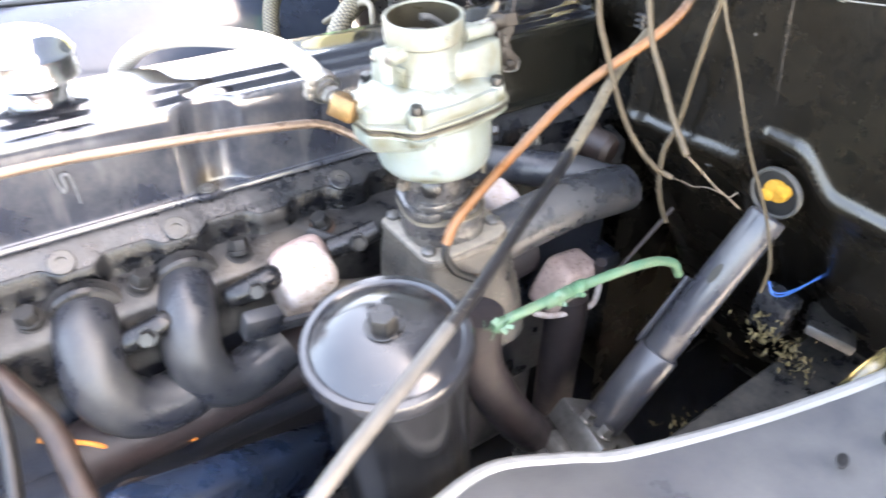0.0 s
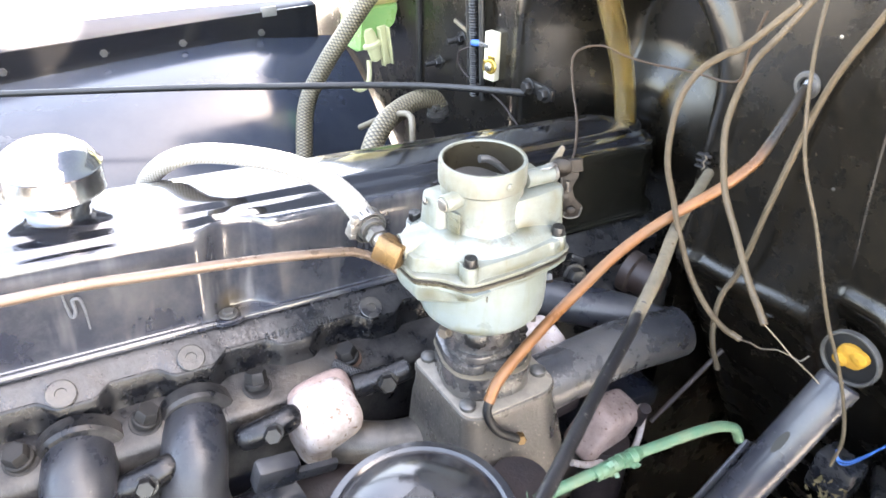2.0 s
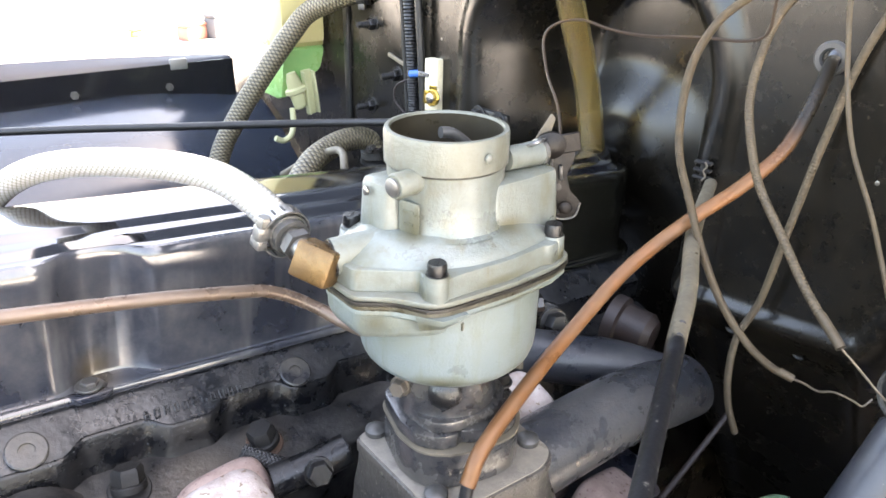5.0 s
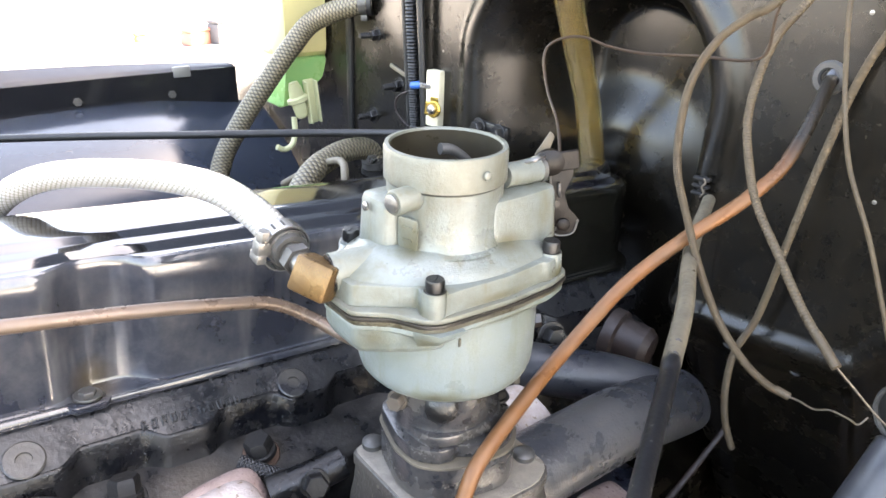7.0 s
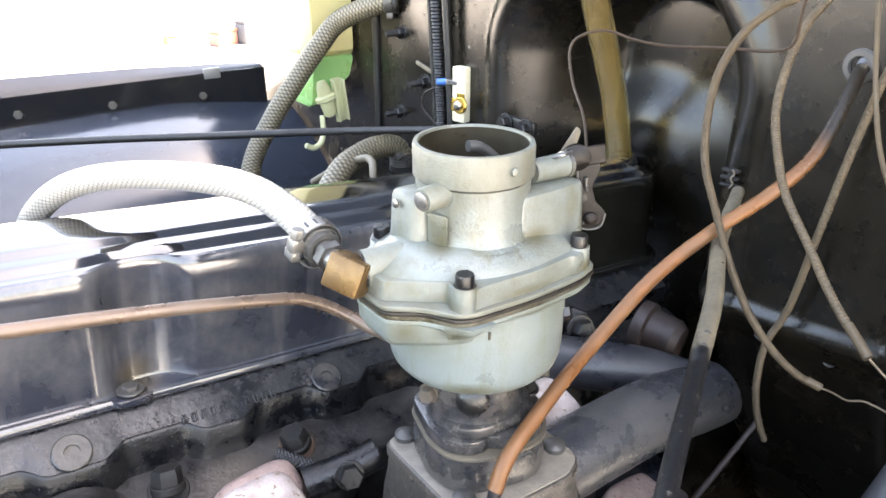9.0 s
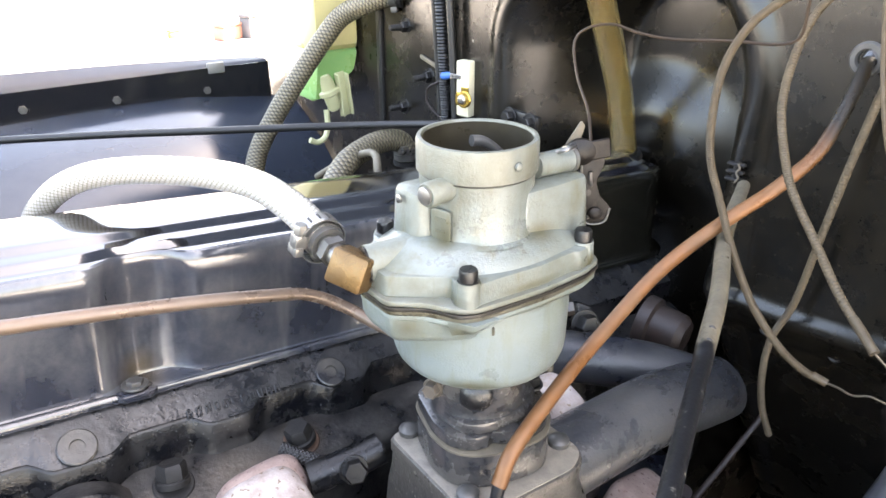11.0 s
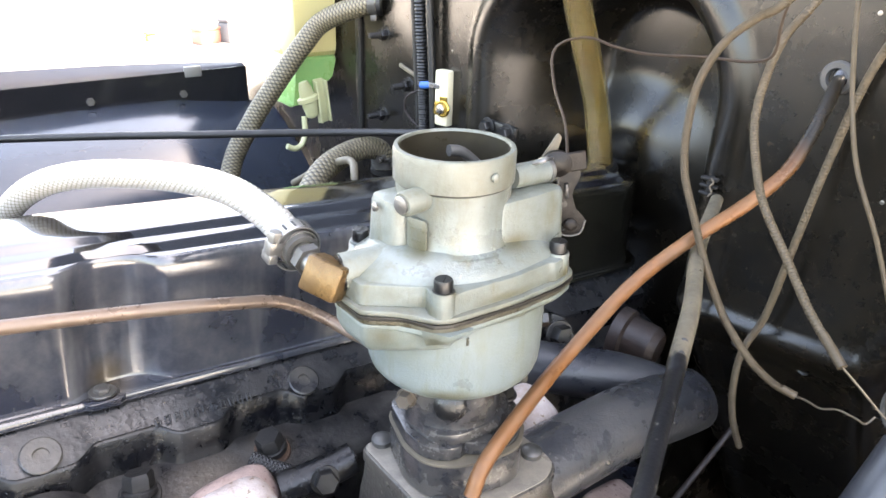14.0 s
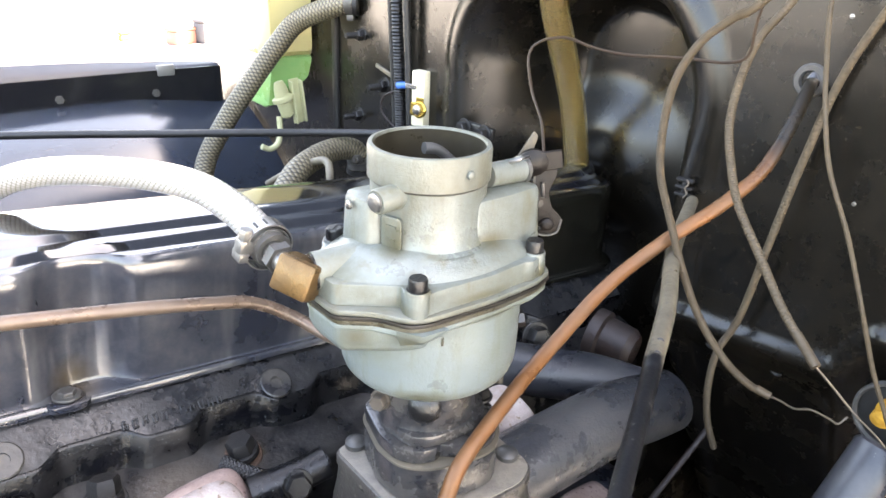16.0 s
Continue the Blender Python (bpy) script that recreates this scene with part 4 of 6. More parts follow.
    # choke lever at the side
    part("choke_shaft_boss", moved(lathe([(0.0058, 0), (0.0062, 0.022), (0.0054, 0.024)], 24), aim((0.026, -0.0105, 1.0425), (1.0, 0.0, -0.03))), M_CARB, t)
    facing = aim((0.0625, -0.0135, 1.030), (-0.55, -0.83, 0.05)) @ Matrix.Diagonal((1.3, 1.15, 1.2, 1))
    plate = rounded([(-0.0045, 0.016), (0.0030, 0.017), (0.0048, 0.007), (0.0018, -0.001), (0.0040, -0.009), (0.0088, -0.014), (0.0070, -0.021), (-0.0008, -0.0215), (-0.0048, -0.013), (-0.0042, -0.002)], 0.0022)
    part("choke_lever", moved(slab(plate, -0.001, 0.0012, 0.0004), facing), M_LEVER, t, "worn brown steel choke lever")
    # paler strip stands in for the light caught along the lever's rim
    part("lever_edge", moved(tube([(-0.0046, 0.0150, 0.0014), (-0.0043, 0.006, 0.0014), (-0.0040, -0.002, 0.0014), (-0.0046, -0.012, 0.0014), (-0.0010, -0.0208, 0.0014), (0.0062, -0.0205, 0.0014), (0.0082, -0.0140, 0.0014)], 0.0005, 8, 6), facing), M_DULLDARK, t, "lit edge of the lever, drawn as a paler strip")
    part("pivot_screw", moved(lathe([(0.0027, 0.001), (0.0028, 0.0028), (0.0018, 0.0036), (0.0006, 0.0037)], 18), facing @ pose(0.0022, -0.0160, 0)), M_LEVER, t)
    part("lever_hole", moved(lathe([(0.0015, 0.001), (0.0015, 0.0017), (0.0005, 0.0017)], 16), facing @ pose(-0.0012, -0.0065, 0)), M_GASKET, t)
    part("hub_ring", moved(lathe([(0.0062, -0.001), (0.0068, -0.0008), (0.0068, 0.0012), (0.0062, 0.0014)], 24, cap=False), aim((0.0485, -0.0105, 1.0418), (1.0, 0.0, -0.03))), M_DULLSTEEL, t, "steel ring on the choke shaft")
    part("lever_flag", moved(block(0.0095, 0.0085, 0.0014, 0.0005, 1), facing @ pose(0.0015, 0.0135, 0.0025, 0, 12, 8)), M_LEVER, t)
    part("lever_hub", moved(lathe([(0.0058, 0), (0.0058, 0.003), (0.0035, 0.004), (0.0015, 0.0045)], 20), facing @ pose(-0.0055, 0.0125, 0.001)), M_LEVER, t)
    part("lever_tab", moved(slab(rounded([(-0.003, -0.006), (0.0035, -0.006), (0.002, 0.007), (-0.001, 0.0085)], 0.001, 2), -0.0006, 0.0006, 0.0002), pose(0.0545, -0.008, 1.0515, 90, 0, -30) @ pose(0, 0, 0, 0, 0, -22)), M_TANGASKET, t)
    part("spring_end", tube([(0.0375, -0.0125, 1.0475), (0.040, -0.0165, 1.0495), (0.044, -0.0165, 1.0500), (0.049, -0.014, 1.0490)], 0.0008, 8), M_STEEL, t)
    part("clamp_screw", moved(hex_head(0.0042, 0.005, 0.006), aim((0.0555, -0.009, 1.020), (-0.6, -0.8, 0.1))), M_DUSTBOLT, t)
    part("lever_rod", tube([(0.0600, -0.0150, 1.034), (0.0605, -0.0152, 1.029), (0.0635, -0.0135, 1.024), (0.0665, -0.0115, 1.018), (0.0665, -0.0120, 1.012), (0.0625, -0.0145, 1.009), (0.058, -0.0165, 1.010)], 0.0011, 10), M_DULLDARK, t)
    for bx, by, bz in ((0.048, -0.006, 0.968), (0.045, -0.016, 0.960)):
        part("side_screw", moved(hex_head(0.0048, 0.006, 0.006), aim((bx, by, bz), (0.8, -0.6, 0.2))), M_BLACKBOLT, t)
    # brass inlet elbow
    elbow = thing_part("brass_elbow", t, "square brass elbow fitting")
    part("elbow_body", moved(block(0.015, 0.019, 0.017, 0.0018, 2), pose(-0.0640, 0.0095, 1.0055, 14, 20, 35)), M_BRASS, elbow)
    part("inlet_nipple", moved(lathe([(0.0055, 0), (0.0055, 0.016)], 20), aim((-0.062, 0.0095, 1.0055), (1, 0, 0))), M_BRASS, elbow)
    part("hose_barb", tube([(-0.065, 0.010, 1.006), (-0.0665, 0.032, 1.0112)], 0.0056, 16, 4), M_DULLSTEEL, elbow)
    part("union_nut", moved(hex_head(0.0078, 0.006), aim((-0.0662, 0.0215, 1.0088), (-0.02, 0.95, 0.18))), M_DULLDARK, elbow)
    return t


def thing_part(name, parent, label=""):
    ob = new(name)
    ob.empty_display_size = 0.01
    ob.parent = parent
    if label:
        ob["label"] = label
    return ob


carburettor()


def intake_manifold():
    t = thing("intake_manifold", I4, "dusty black cast-iron intake manifold under the carburetor", "manifold")
    fl = rounded([(-0.036, 0.036), (-0.0345, -0.038), (-0.024, -0.0452), (0.036, -0.048), (0.0500, -0.040), (0.0500, 0.030), (0.040, 0.040)], 0.007)
    part("mounting_flange", slab(fl, 0.866, 0.8755, 0.0025), M_RISER, t)
    part("dust_film", slab([(x * 0.965 + 0.0002, y * 0.965 - 0.0002) for x, y in fl], 0.8750, 0.8765, 0.0007), M_DUST, t, "pale tan dust on the flange")
    neck = [[(x * s, y * s - o, z) for x, y in fl] for s, o, z in ((1.25, 0.004, 0.76), (1.16, 0.003, 0.81), (1.06, 0.001, 0.845), (1.0, 0, 0.856), (0.975, 0, 0.867))]
    part("riser", loft(neck), M_RISER, t)
    for bx, by in ((-0.0235, 0.0305), (-0.0255, -0.0295), (0.0415, -0.027), (0.040, 0.028)):
        part("flange_bolt", moved(lathe([(0.0062, 0), (0.0062, 0.003), (0.0045, 0.0045), (0.0015, 0.005)], 20), pose(bx, by, 0.8765)), M_DULLDARK, t)
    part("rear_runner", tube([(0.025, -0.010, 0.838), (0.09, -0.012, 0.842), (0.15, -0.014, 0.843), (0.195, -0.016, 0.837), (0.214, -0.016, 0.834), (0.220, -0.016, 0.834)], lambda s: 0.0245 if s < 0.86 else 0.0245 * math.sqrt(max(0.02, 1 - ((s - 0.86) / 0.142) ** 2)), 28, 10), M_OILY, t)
    part("port_runner", tube([(0.205, -0.010, 0.838), (0.175, 0.020, 0.848), (0.140, 0.050, 0.853), (0.115, 0.085, 0.850)], 0.0190, 24, 10), M_ELBOW, t)
    part("front_runner", tube([(-0.02, 0.02, 0.80), (-0.06, 0.03, 0.80), (-0.10, 0.055, 0.80)], 0.018, 20, 8), M_BROWNDUST, t)
    for at in ((0.085, 0.072, 0.858), (0.165, 0.072, 0.862)):
        part("runner_bolt", moved(hex_head(0.009, 0.010, 0.012), aim(at, (-0.3, -1, 0.35))), M_BLACKBOLT, t)
    part("runner_lug", tube([(0.07, 0.06, 0.850), (0.10, 0.066, 0.854)], 0.012, 16, 4), M_FACE, t)
    part("front_lug", tube([(-0.075, 0.064, 0.842), (-0.048, 0.058, 0.846), (-0.03, 0.055, 0.850)], 0.010, 16, 6), M_FACE, t)
    part("front_lug_bolt", moved(hex_head(0.0075, 0.008, 0.009), aim((-0.052, 0.050, 0.848), (-0.3, -1, 0.5))), M_BLACKBOLT, t)


intake_manifold()


def exhaust_manifold():
    t = thing("exhaust_manifold", I4, "black cast exhaust manifold with pale heat-scaled ports", "manifold")
    part("elbow_runner", tube([(-0.195, 0.105, 0.838), (-0.205, 0.072, 0.836), (-0.215, 0.050, 0.806), (-0.207, 0.044, 0.774), (-0.180, 0.046, 0.760), (-0.140, 0.055, 0.764)], 0.0245, 24, 8), M_ELBOW, t)
    part("elbow_runner", tube([(-0.277, 0.105, 0.847), (-0.283, 0.072, 0.845), (-0.289, 0.050, 0.816), (-0.275, 0.044, 0.786), (-0.247, 0.046, 0.771), (-0.212, 0.055, 0.770)], 0.0255, 24, 8), M_ELBOW, t)
    for at, r_ in (((-0.195, 0.098, 0.838), 0.0305), ((-0.277, 0.098, 0.847), 0.0315)):
        part("port_flange", moved(lathe([(0.9 * r_, -0.012), (r_, -0.010), (r_, 0.002), (0.93 * r_, 0.005), (0.82 * r_, 0.006)], 34), aim(at, (-0.1, -1, 0.02))), M_DECK, t)
    for x_ in (-0.150, -0.243):
        part("clamp_lug", tube([(x_ - 0.026, 0.066, 0.834), (x_ - 0.010, 0.061, 0.838), (x_ + 0.012, 0.060, 0.841), (x_ + 0.026, 0.064, 0.842)], lambda q: 0.0105 * math.sqrt(max(0.06, 1 - (2 * q - 1) ** 6)), 16, 6), M_FACE, t)
        part("clamp_bolt", moved(hex_head(0.0070, 0.008, 0.0085), aim((x_, 0.052, 0.842), (-0.25, -1, 0.55))), M_BLACKBOLT, t)
    part("log", tube([(-0.33, 0.058, 0.742), (-0.2, 0.058, 0.738), (0.0, 0.058, 0.735), (0.15, 0.055, 0.74)], 0.030, 22, 6), M_RUST, t)

    def lug(cx, cy, cz, sx, sy, sz, tilt, power=0.55):
        bm = bmesh.new()
        bmesh.ops.create_uvsphere(bm, u_segments=28, v_segments=18, radius=1.0)
        for v in bm.verts:
            for i in range(3):
                v.co[i] = math.copysign(abs(v.co[i]) ** power, v.co[i])
        bm.transform(pose(cx, cy, cz, *tilt) @ Matrix.Diagonal((sx, sy, sz, 1)))
        return bm

    part("port_collar", lug(-0.101, 0.084, 0.817, 0.0285, 0.018, 0.038, (26, 0, 6)), M_PINKDARK, t, "brownish collar behind the port")
    part("heat_scaled_port", lug(-0.104, 0.067, 0.8155, 0.027, 0.027, 0.038, (24, 0, 6)), M_PINK, t, "pale pinkish heat-scaled port")
    part("heat_scaled_port", lug(0.090, 0.030, 0.838, 0.018, 0.022, 0.024, (20, 0, 6)), M_PINK, t, "pale pinkish heat-scaled port")
    part("heat_scaled_port", lug(0.166, 0.004, 0.716, 0.032, 0.020, 0.032, (12, 20, 10), 0.32), M_PINKDARK, t, "pinkish heat-scaled outlet flange")
    part("outlet_lip", tube([(0.108, -0.016, 0.716), (0.128, -0.018, 0.702), (0.158, -0.018, 0.689), (0.190, -0.018, 0.681), (0.202, -0.015, 0.690), (0.206, -0.012, 0.716), (0.204, -0.008, 0.734)], 0.0034, 12), M_PINK, t, "pale scaled rim")
    part("outlet_stud", moved(lathe([(0.006, 0), (0.006, 0.03)], 14), aim((0.200, -0.010, 0.715), (-0.1, -0.3, 1))), M_RUST, t)
    part("clamp_bracket", moved(join(block(0.034, 0.016, 0.026, 0.004), moved(block(0.06, 0.006, 0.012, 0.002), pose(0.02, -0.004, -0.004))), pose(-0.158, 0.030, 0.825, 10, 14, 0)), M_ELBOW, t)
    part("stud", moved(lathe([(0.004, 0), (0.004, 0.028)], 12), aim((-0.160, 0.045, 0.795), (0.1, -0.3, 1))), M_STEEL, t)


exhaust_manifold()


def exhaust_pipe():
    t = thing("exhaust_pipe", I4, "rusty brown exhaust downpipe below the manifold", "exhaust pipe")
    part("pipe", tube([(0.168, -0.002, 0.70), (0.165, -0.006, 0.66), (0.155, -0.01, 0.58), (0.16, 0.0, 0.42)], 0.024, 22, 8), M_RUST, t)
    t2 = thing("heat_pipe", I4, "rusty brown pipe beside the oil filter", "pipe")
    part("pipe", tube([(-0.008, -0.075, 0.835), (-0.012, -0.078, 0.79), (-0.002, -0.082, 0.745), (0.02, -0.09, 0.69), (0.06, -0.09, 0.62)], 0.021, 20, 8), M_RUST, t2)


exhaust_pipe()


def water_outlet():
    t = thing("pipe_stub", I4, "rust-brown cast pipe stub at the back of the head", "pipe")
    part("stub", moved(lathe([(0.023, 0), (0.023, 0.010), (0.019, 0.012), (0.0185, 0.034), (0.014, 0.040)], 30), aim((0.254, 0.085, 0.829), (0.25, -0.95, -0.1))), M_DARKRUST, t)


water_outlet()


def oil_filter():
    t = thing("oil_filter", pose(-0.112, -0.112, 0.0) @ pose(0, 0, 0.9, 3, -3, 0) @ pose(0, 0, -0.9), "glossy black oil filter canister with a domed bolted lid", "oil filter")
    part("canister", lathe([(0.048, 0.70), (0.053, 0.705), (0.053, 0.894)], 64), M_TIN, t)
    part("lid", lathe([(0.0585, 0.890), (0.0595, 0.893), (0.0595, 0.899), (0.0575, 0.9025), (0.0530, 0.9030), (0.0510, 0.9015), (0.0490, 0.9025), (0.040, 0.9085), (0.026, 0.9125), (0.012, 0.914), (0.004, 0.9142)], 72), M_LID, t, "smoky worn lid")
    part("lid_bolt", moved(hex_head(0.0105, 0.011, 0.0135, 0.002), pose(0, 0, 0.9138, 0, 0, 12)), M_BLACKBOLT, t)


oil_filter()

# ---- lines and hoses ----
def line_thing(name, pts, r, material, label, category, seg=14, per=10, group=""):
    t = thing(name, I4, label, category, group)
    part("tube", tube(pts, r, seg, per), material, t)
    return t


def copper_lines():
    t = thing("copper_tube", I4, "copper tube rising to the firewall, blackened at its upper end", "tube")
    part("copper_length", tube([(-0.019, -0.046, 0.893), (-0.006, -0.042, 0.908), (0.036, -0.031, 0.924), (0.072, -0.024, 0.9375), (0.117, -0.022, 0.962), (0.154, -0.029, 0.983), (0.186, -0.041, 1.0025), (0.2085, -0.0485, 1.0195), (0.220, -0.0508, 1.0325), (0.234, -0.050, 1.049), (0.252, -0.046, 1.064), (0.268, -0.041, 1.072), (0.29, -0.036, 1.08)], lambda q: 0.0042 - 0.0005 * smoothstep(0.75, 1.0, q), 18), M_COPPER, t, "copper, bright below and blackened towards the firewall")
    part("bright_tip", tube([(0.262, -0.0435, 1.0705), (0.2695, -0.041, 1.0745), (0.280, -0.038, 1.079)], 0.0044, 14), M_CHROME, t)
    part("rubber_foot", tube([(-0.0185, -0.046, 0.895), (-0.021, -0.048, 0.883), (-0.014, -0.052, 0.866), (0.003, -0.055, 0.850)], 0.0034, 14), M_RUBBER, t)
    part("brass_union", moved(hex_head(0.0042, 0.008), aim((0.008, -0.052, 0.847), (-0.4, -0.8, 0.4))), M_BRASS, t, "tarnished brass union")
    v = thing("vacuum_line", I4, "dull copper line running along the valve cover", "tube")
    way = [(-0.55, 0.126, 0.992), (-0.290, 0.123, 0.978), (-0.196, 0.121, 0.966), (-0.120, 0.118, 0.954), (-0.072, 0.114, 0.9455), (-0.045, 0.111, 0.939), (-0.024, 0.102, 0.927), (-0.012, 0.086, 0.919), (-0.008, 0.066, 0.921), (-0.01, 0.05, 0.93)]
    part("tube", tube(way, 0.0040, 18), M_COPPER_DULL, v)
    part("flare_nut", moved(hex_head(0.0066, 0.012, 0.0072), aim((-0.0095, 0.053, 0.9285), (-0.08, -0.83, 0.45))), M_BRASS, v, "tarnished brass flare nut")


copper_lines()


def fuel_hose():
    t = thing("fuel_hose", I4, "clear fuel hose with white braid clamped to the carburetor", "hose")
    part("hose", tube([(-0.0664, 0.0295, 1.0110), (-0.066, 0.040, 1.0125), (-0.066, 0.070, 1.0165), (-0.073, 0.105, 1.020), (-0.090, 0.146, 1.018), (-0.118, 0.194, 1.011), (-0.141, 0.227, 1.001), (-0.159, 0.250, 0.985), (-0.172, 0.270, 0.960), (-0.178, 0.285, 0.92), (-0.18, 0.29, 0.84)], 0.0084, 28, 10), M_HOSE, t)
    part("cut_end", moved(lathe([(0.0060, -0.0006), (0.0085, -0.0006), (0.0086, 0.0012), (0.0085, 0.0030)], 32, cap=False), aim((-0.0664, 0.0292, 1.0109), (0.0, 0.02, 0.003))), M_DULLDARK, t, "grimy grey cut end")
    clamp = thing_part("hose_clamp", t, "perforated steel worm-drive hose clamp")
    d = Vector((0.0, 0.02, 0.003))
    m = aim((-0.0662, 0.0365, 1.0120), d)
    part("clamp_band", moved(lathe([(0.0088, -0.0042), (0.0096, -0.0042), (0.0096, 0.0042), (0.0088, 0.0042)], 40, cap=False), m), M_STEEL, clamp)
    part("clamp_tail", moved(lathe([(0.0112, -0.0044), (0.0119, -0.0044), (0.0119, 0.0044), (0.0112, 0.0044)], 40, cap=False), m @ pose(0.001, 0, 0)), M_STEEL, clamp)
    for k in range(16):
        a_ = 22.5 * k
        part("band_slot", moved(block(0.0007, 0.0012, 0.0046, 0.0002, 1), m @ pose(0.001, 0, 0) @ pose(0, 0, 0, 0, 0, a_) @ pose(0.0118, 0, 0)), M_GASKET, clamp)
    part("clamp_screw", moved(join(block(0.008, 0.010, 0.009, 0.0015), moved(hex_head(0.0042, 0.006), pose(0, -0.005, 0, 90, 0, 0)), moved(block(0.006, 0.006, 0.011, 0.001), pose(-0.001, 0.006, 0))), m @ pose(0, 0, 0, 0, 0, 190) @ pose(-0.0122, 0, -0.001) @ Matrix.Scale(0.78, 4)), M_DULLSTEEL, clamp)


fuel_hose()


def grey_tube():
    t = thing("grey_conduit_tube", I4, "long dusty grey tube clipped to the firewall", "tube")
    pts = [(0.2560, 0.0170, 0.9740), (0.171, -0.0275, 0.975), (0.101, -0.072, 0.977), (0.02, -0.117, 0.977), (-0.094, -0.183, 0.978), (-0.158, -0.212, 0.978), (-0.215, -0.240, 0.978), (-0.30, -0.29, 0.975)]
    part("upper_length", tube(pts[:3] + [(0.056, -0.0973, 0.9745), (0.040, -0.1065, 0.9735), (-0.018, -0.139, 0.977), (-0.082, -0.176, 0.980), (-0.118, -0.1935, 0.9788)], lambda q: 0.0046 - 0.0007 * smoothstep(0.3, 0.7, q), 18, 16), M_PIPEWORN, t, "tan tube with black paint worn off towards its end")
    part("lower_length", tube([(-0.112, -0.1905, 0.979)] + pts[5:], 0.0041, 16), M_GREYTUBE, t)
    for q, r_ in ((0.16, 0.0021), (0.30, 0.0016), (0.34, 0.0024)):
        at = Vector((0.101, -0.072, 0.977)).lerp(Vector((0.052, -0.0995, 0.9745)), 1 - q)
        out_ = Vector((-0.68, -0.62, 0.40)).normalized()
        part("paint_chip", moved(lathe([(r_, 0), (0.8 * r_, 0.0005), (0.2 * r_, 0.0006)], 12), aim(tuple(at + out_ * 0.0047), tuple(out_)) @ Matrix.Diagonal((1, 1.5, 1, 1))), M_RUBBER, t)
    clip = pose(0.2575, 0.0254, 0.9827, 0, 0, 12) @ Matrix.Scale(0.8, 4)
    part("end_clip", moved(join(block(0.010, 0.004, 0.016, 0.001), moved(block(0.006, 0.016, 0.003, 0.0008, 1), pose(-0.003, 0, 0.007)), moved(block(0.006, 0.016, 0.003, 0.0008, 1), pose(-0.003, 0, 0.0)), moved(block(0.006, 0.016, 0.003, 0.0008, 1), pose(-0.003, 0, -0.007))), clip), M_DUSTBOLT, t, "dark slotted clip")
    part("clip_spring", moved(tube([(-0.007, -0.0035 + 0.0012 * math.cos(1.2 * k), -0.009 + 0.0018 * k) for k in range(11)], 0.0009, 8, 4), clip), M_WIRE, t)


grey_tube()


def pipe(points, outer, inner, seg=28, per=10):
    """Open tube with a wall, along a smooth line."""
    line = spline(points, per)
    side = (line[1] - line[0]).orthogonal().normalized()
    out, bore = [], []
    for i, p in enumerate(line):
        t = (line[min(i + 1, len(line) - 1)] - line[max(i - 1, 0)]).normalized()
        side = (side - t * side.dot(t)).normalized()
        up = t.cross(side)
        turn = [math.cos(2 * math.pi * j / seg) * side + math.sin(2 * math.pi * j / seg) * up for j in range(seg)]
        out.append([p + outer * q for q in turn])
        bore.append([p + inner * q for q in turn])
    return loft(out + bore[::-1], closed=True)


def amber_hose():
    t = thing("amber_tube", I4, "amber translucent plastic breather tube", "tube")
    part("tube", pipe([(0.331, 0.191, 0.938), (0.315, 0.191, 0.999), (0.294, 0.190, 1.047), (0.272, 0.187, 1.091), (0.25, 0.18, 1.14), (0.23, 0.17, 1.20)], 0.0122, 0.0098), M_AMBER, t)
    part("lower_ferrule", moved(lathe([(0.0123, 0), (0.0129, 0.0004), (0.0129, 0.0030), (0.0123, 0.0034)], 32, cap=False), aim((0.3305, 0.191, 0.9395), (-0.25, 0, 0.97))), M_RUBBER, t, "dark ring at the tube's foot")


amber_hose()


def amber_collar():
    t = thing("tube_grommet", aim((0.3325, 0.191, 0.9325), (-0.25, 0, 0.97)), "black rubber grommet where the amber tube enters the cover", "grommet")
    part("ring", lathe([(0.0126, 0), (0.0165, 0), (0.0170, 0.002), (0.0160, 0.006), (0.0126, 0.007)], 32, cap=False), M_RUBBER, t)


amber_collar()

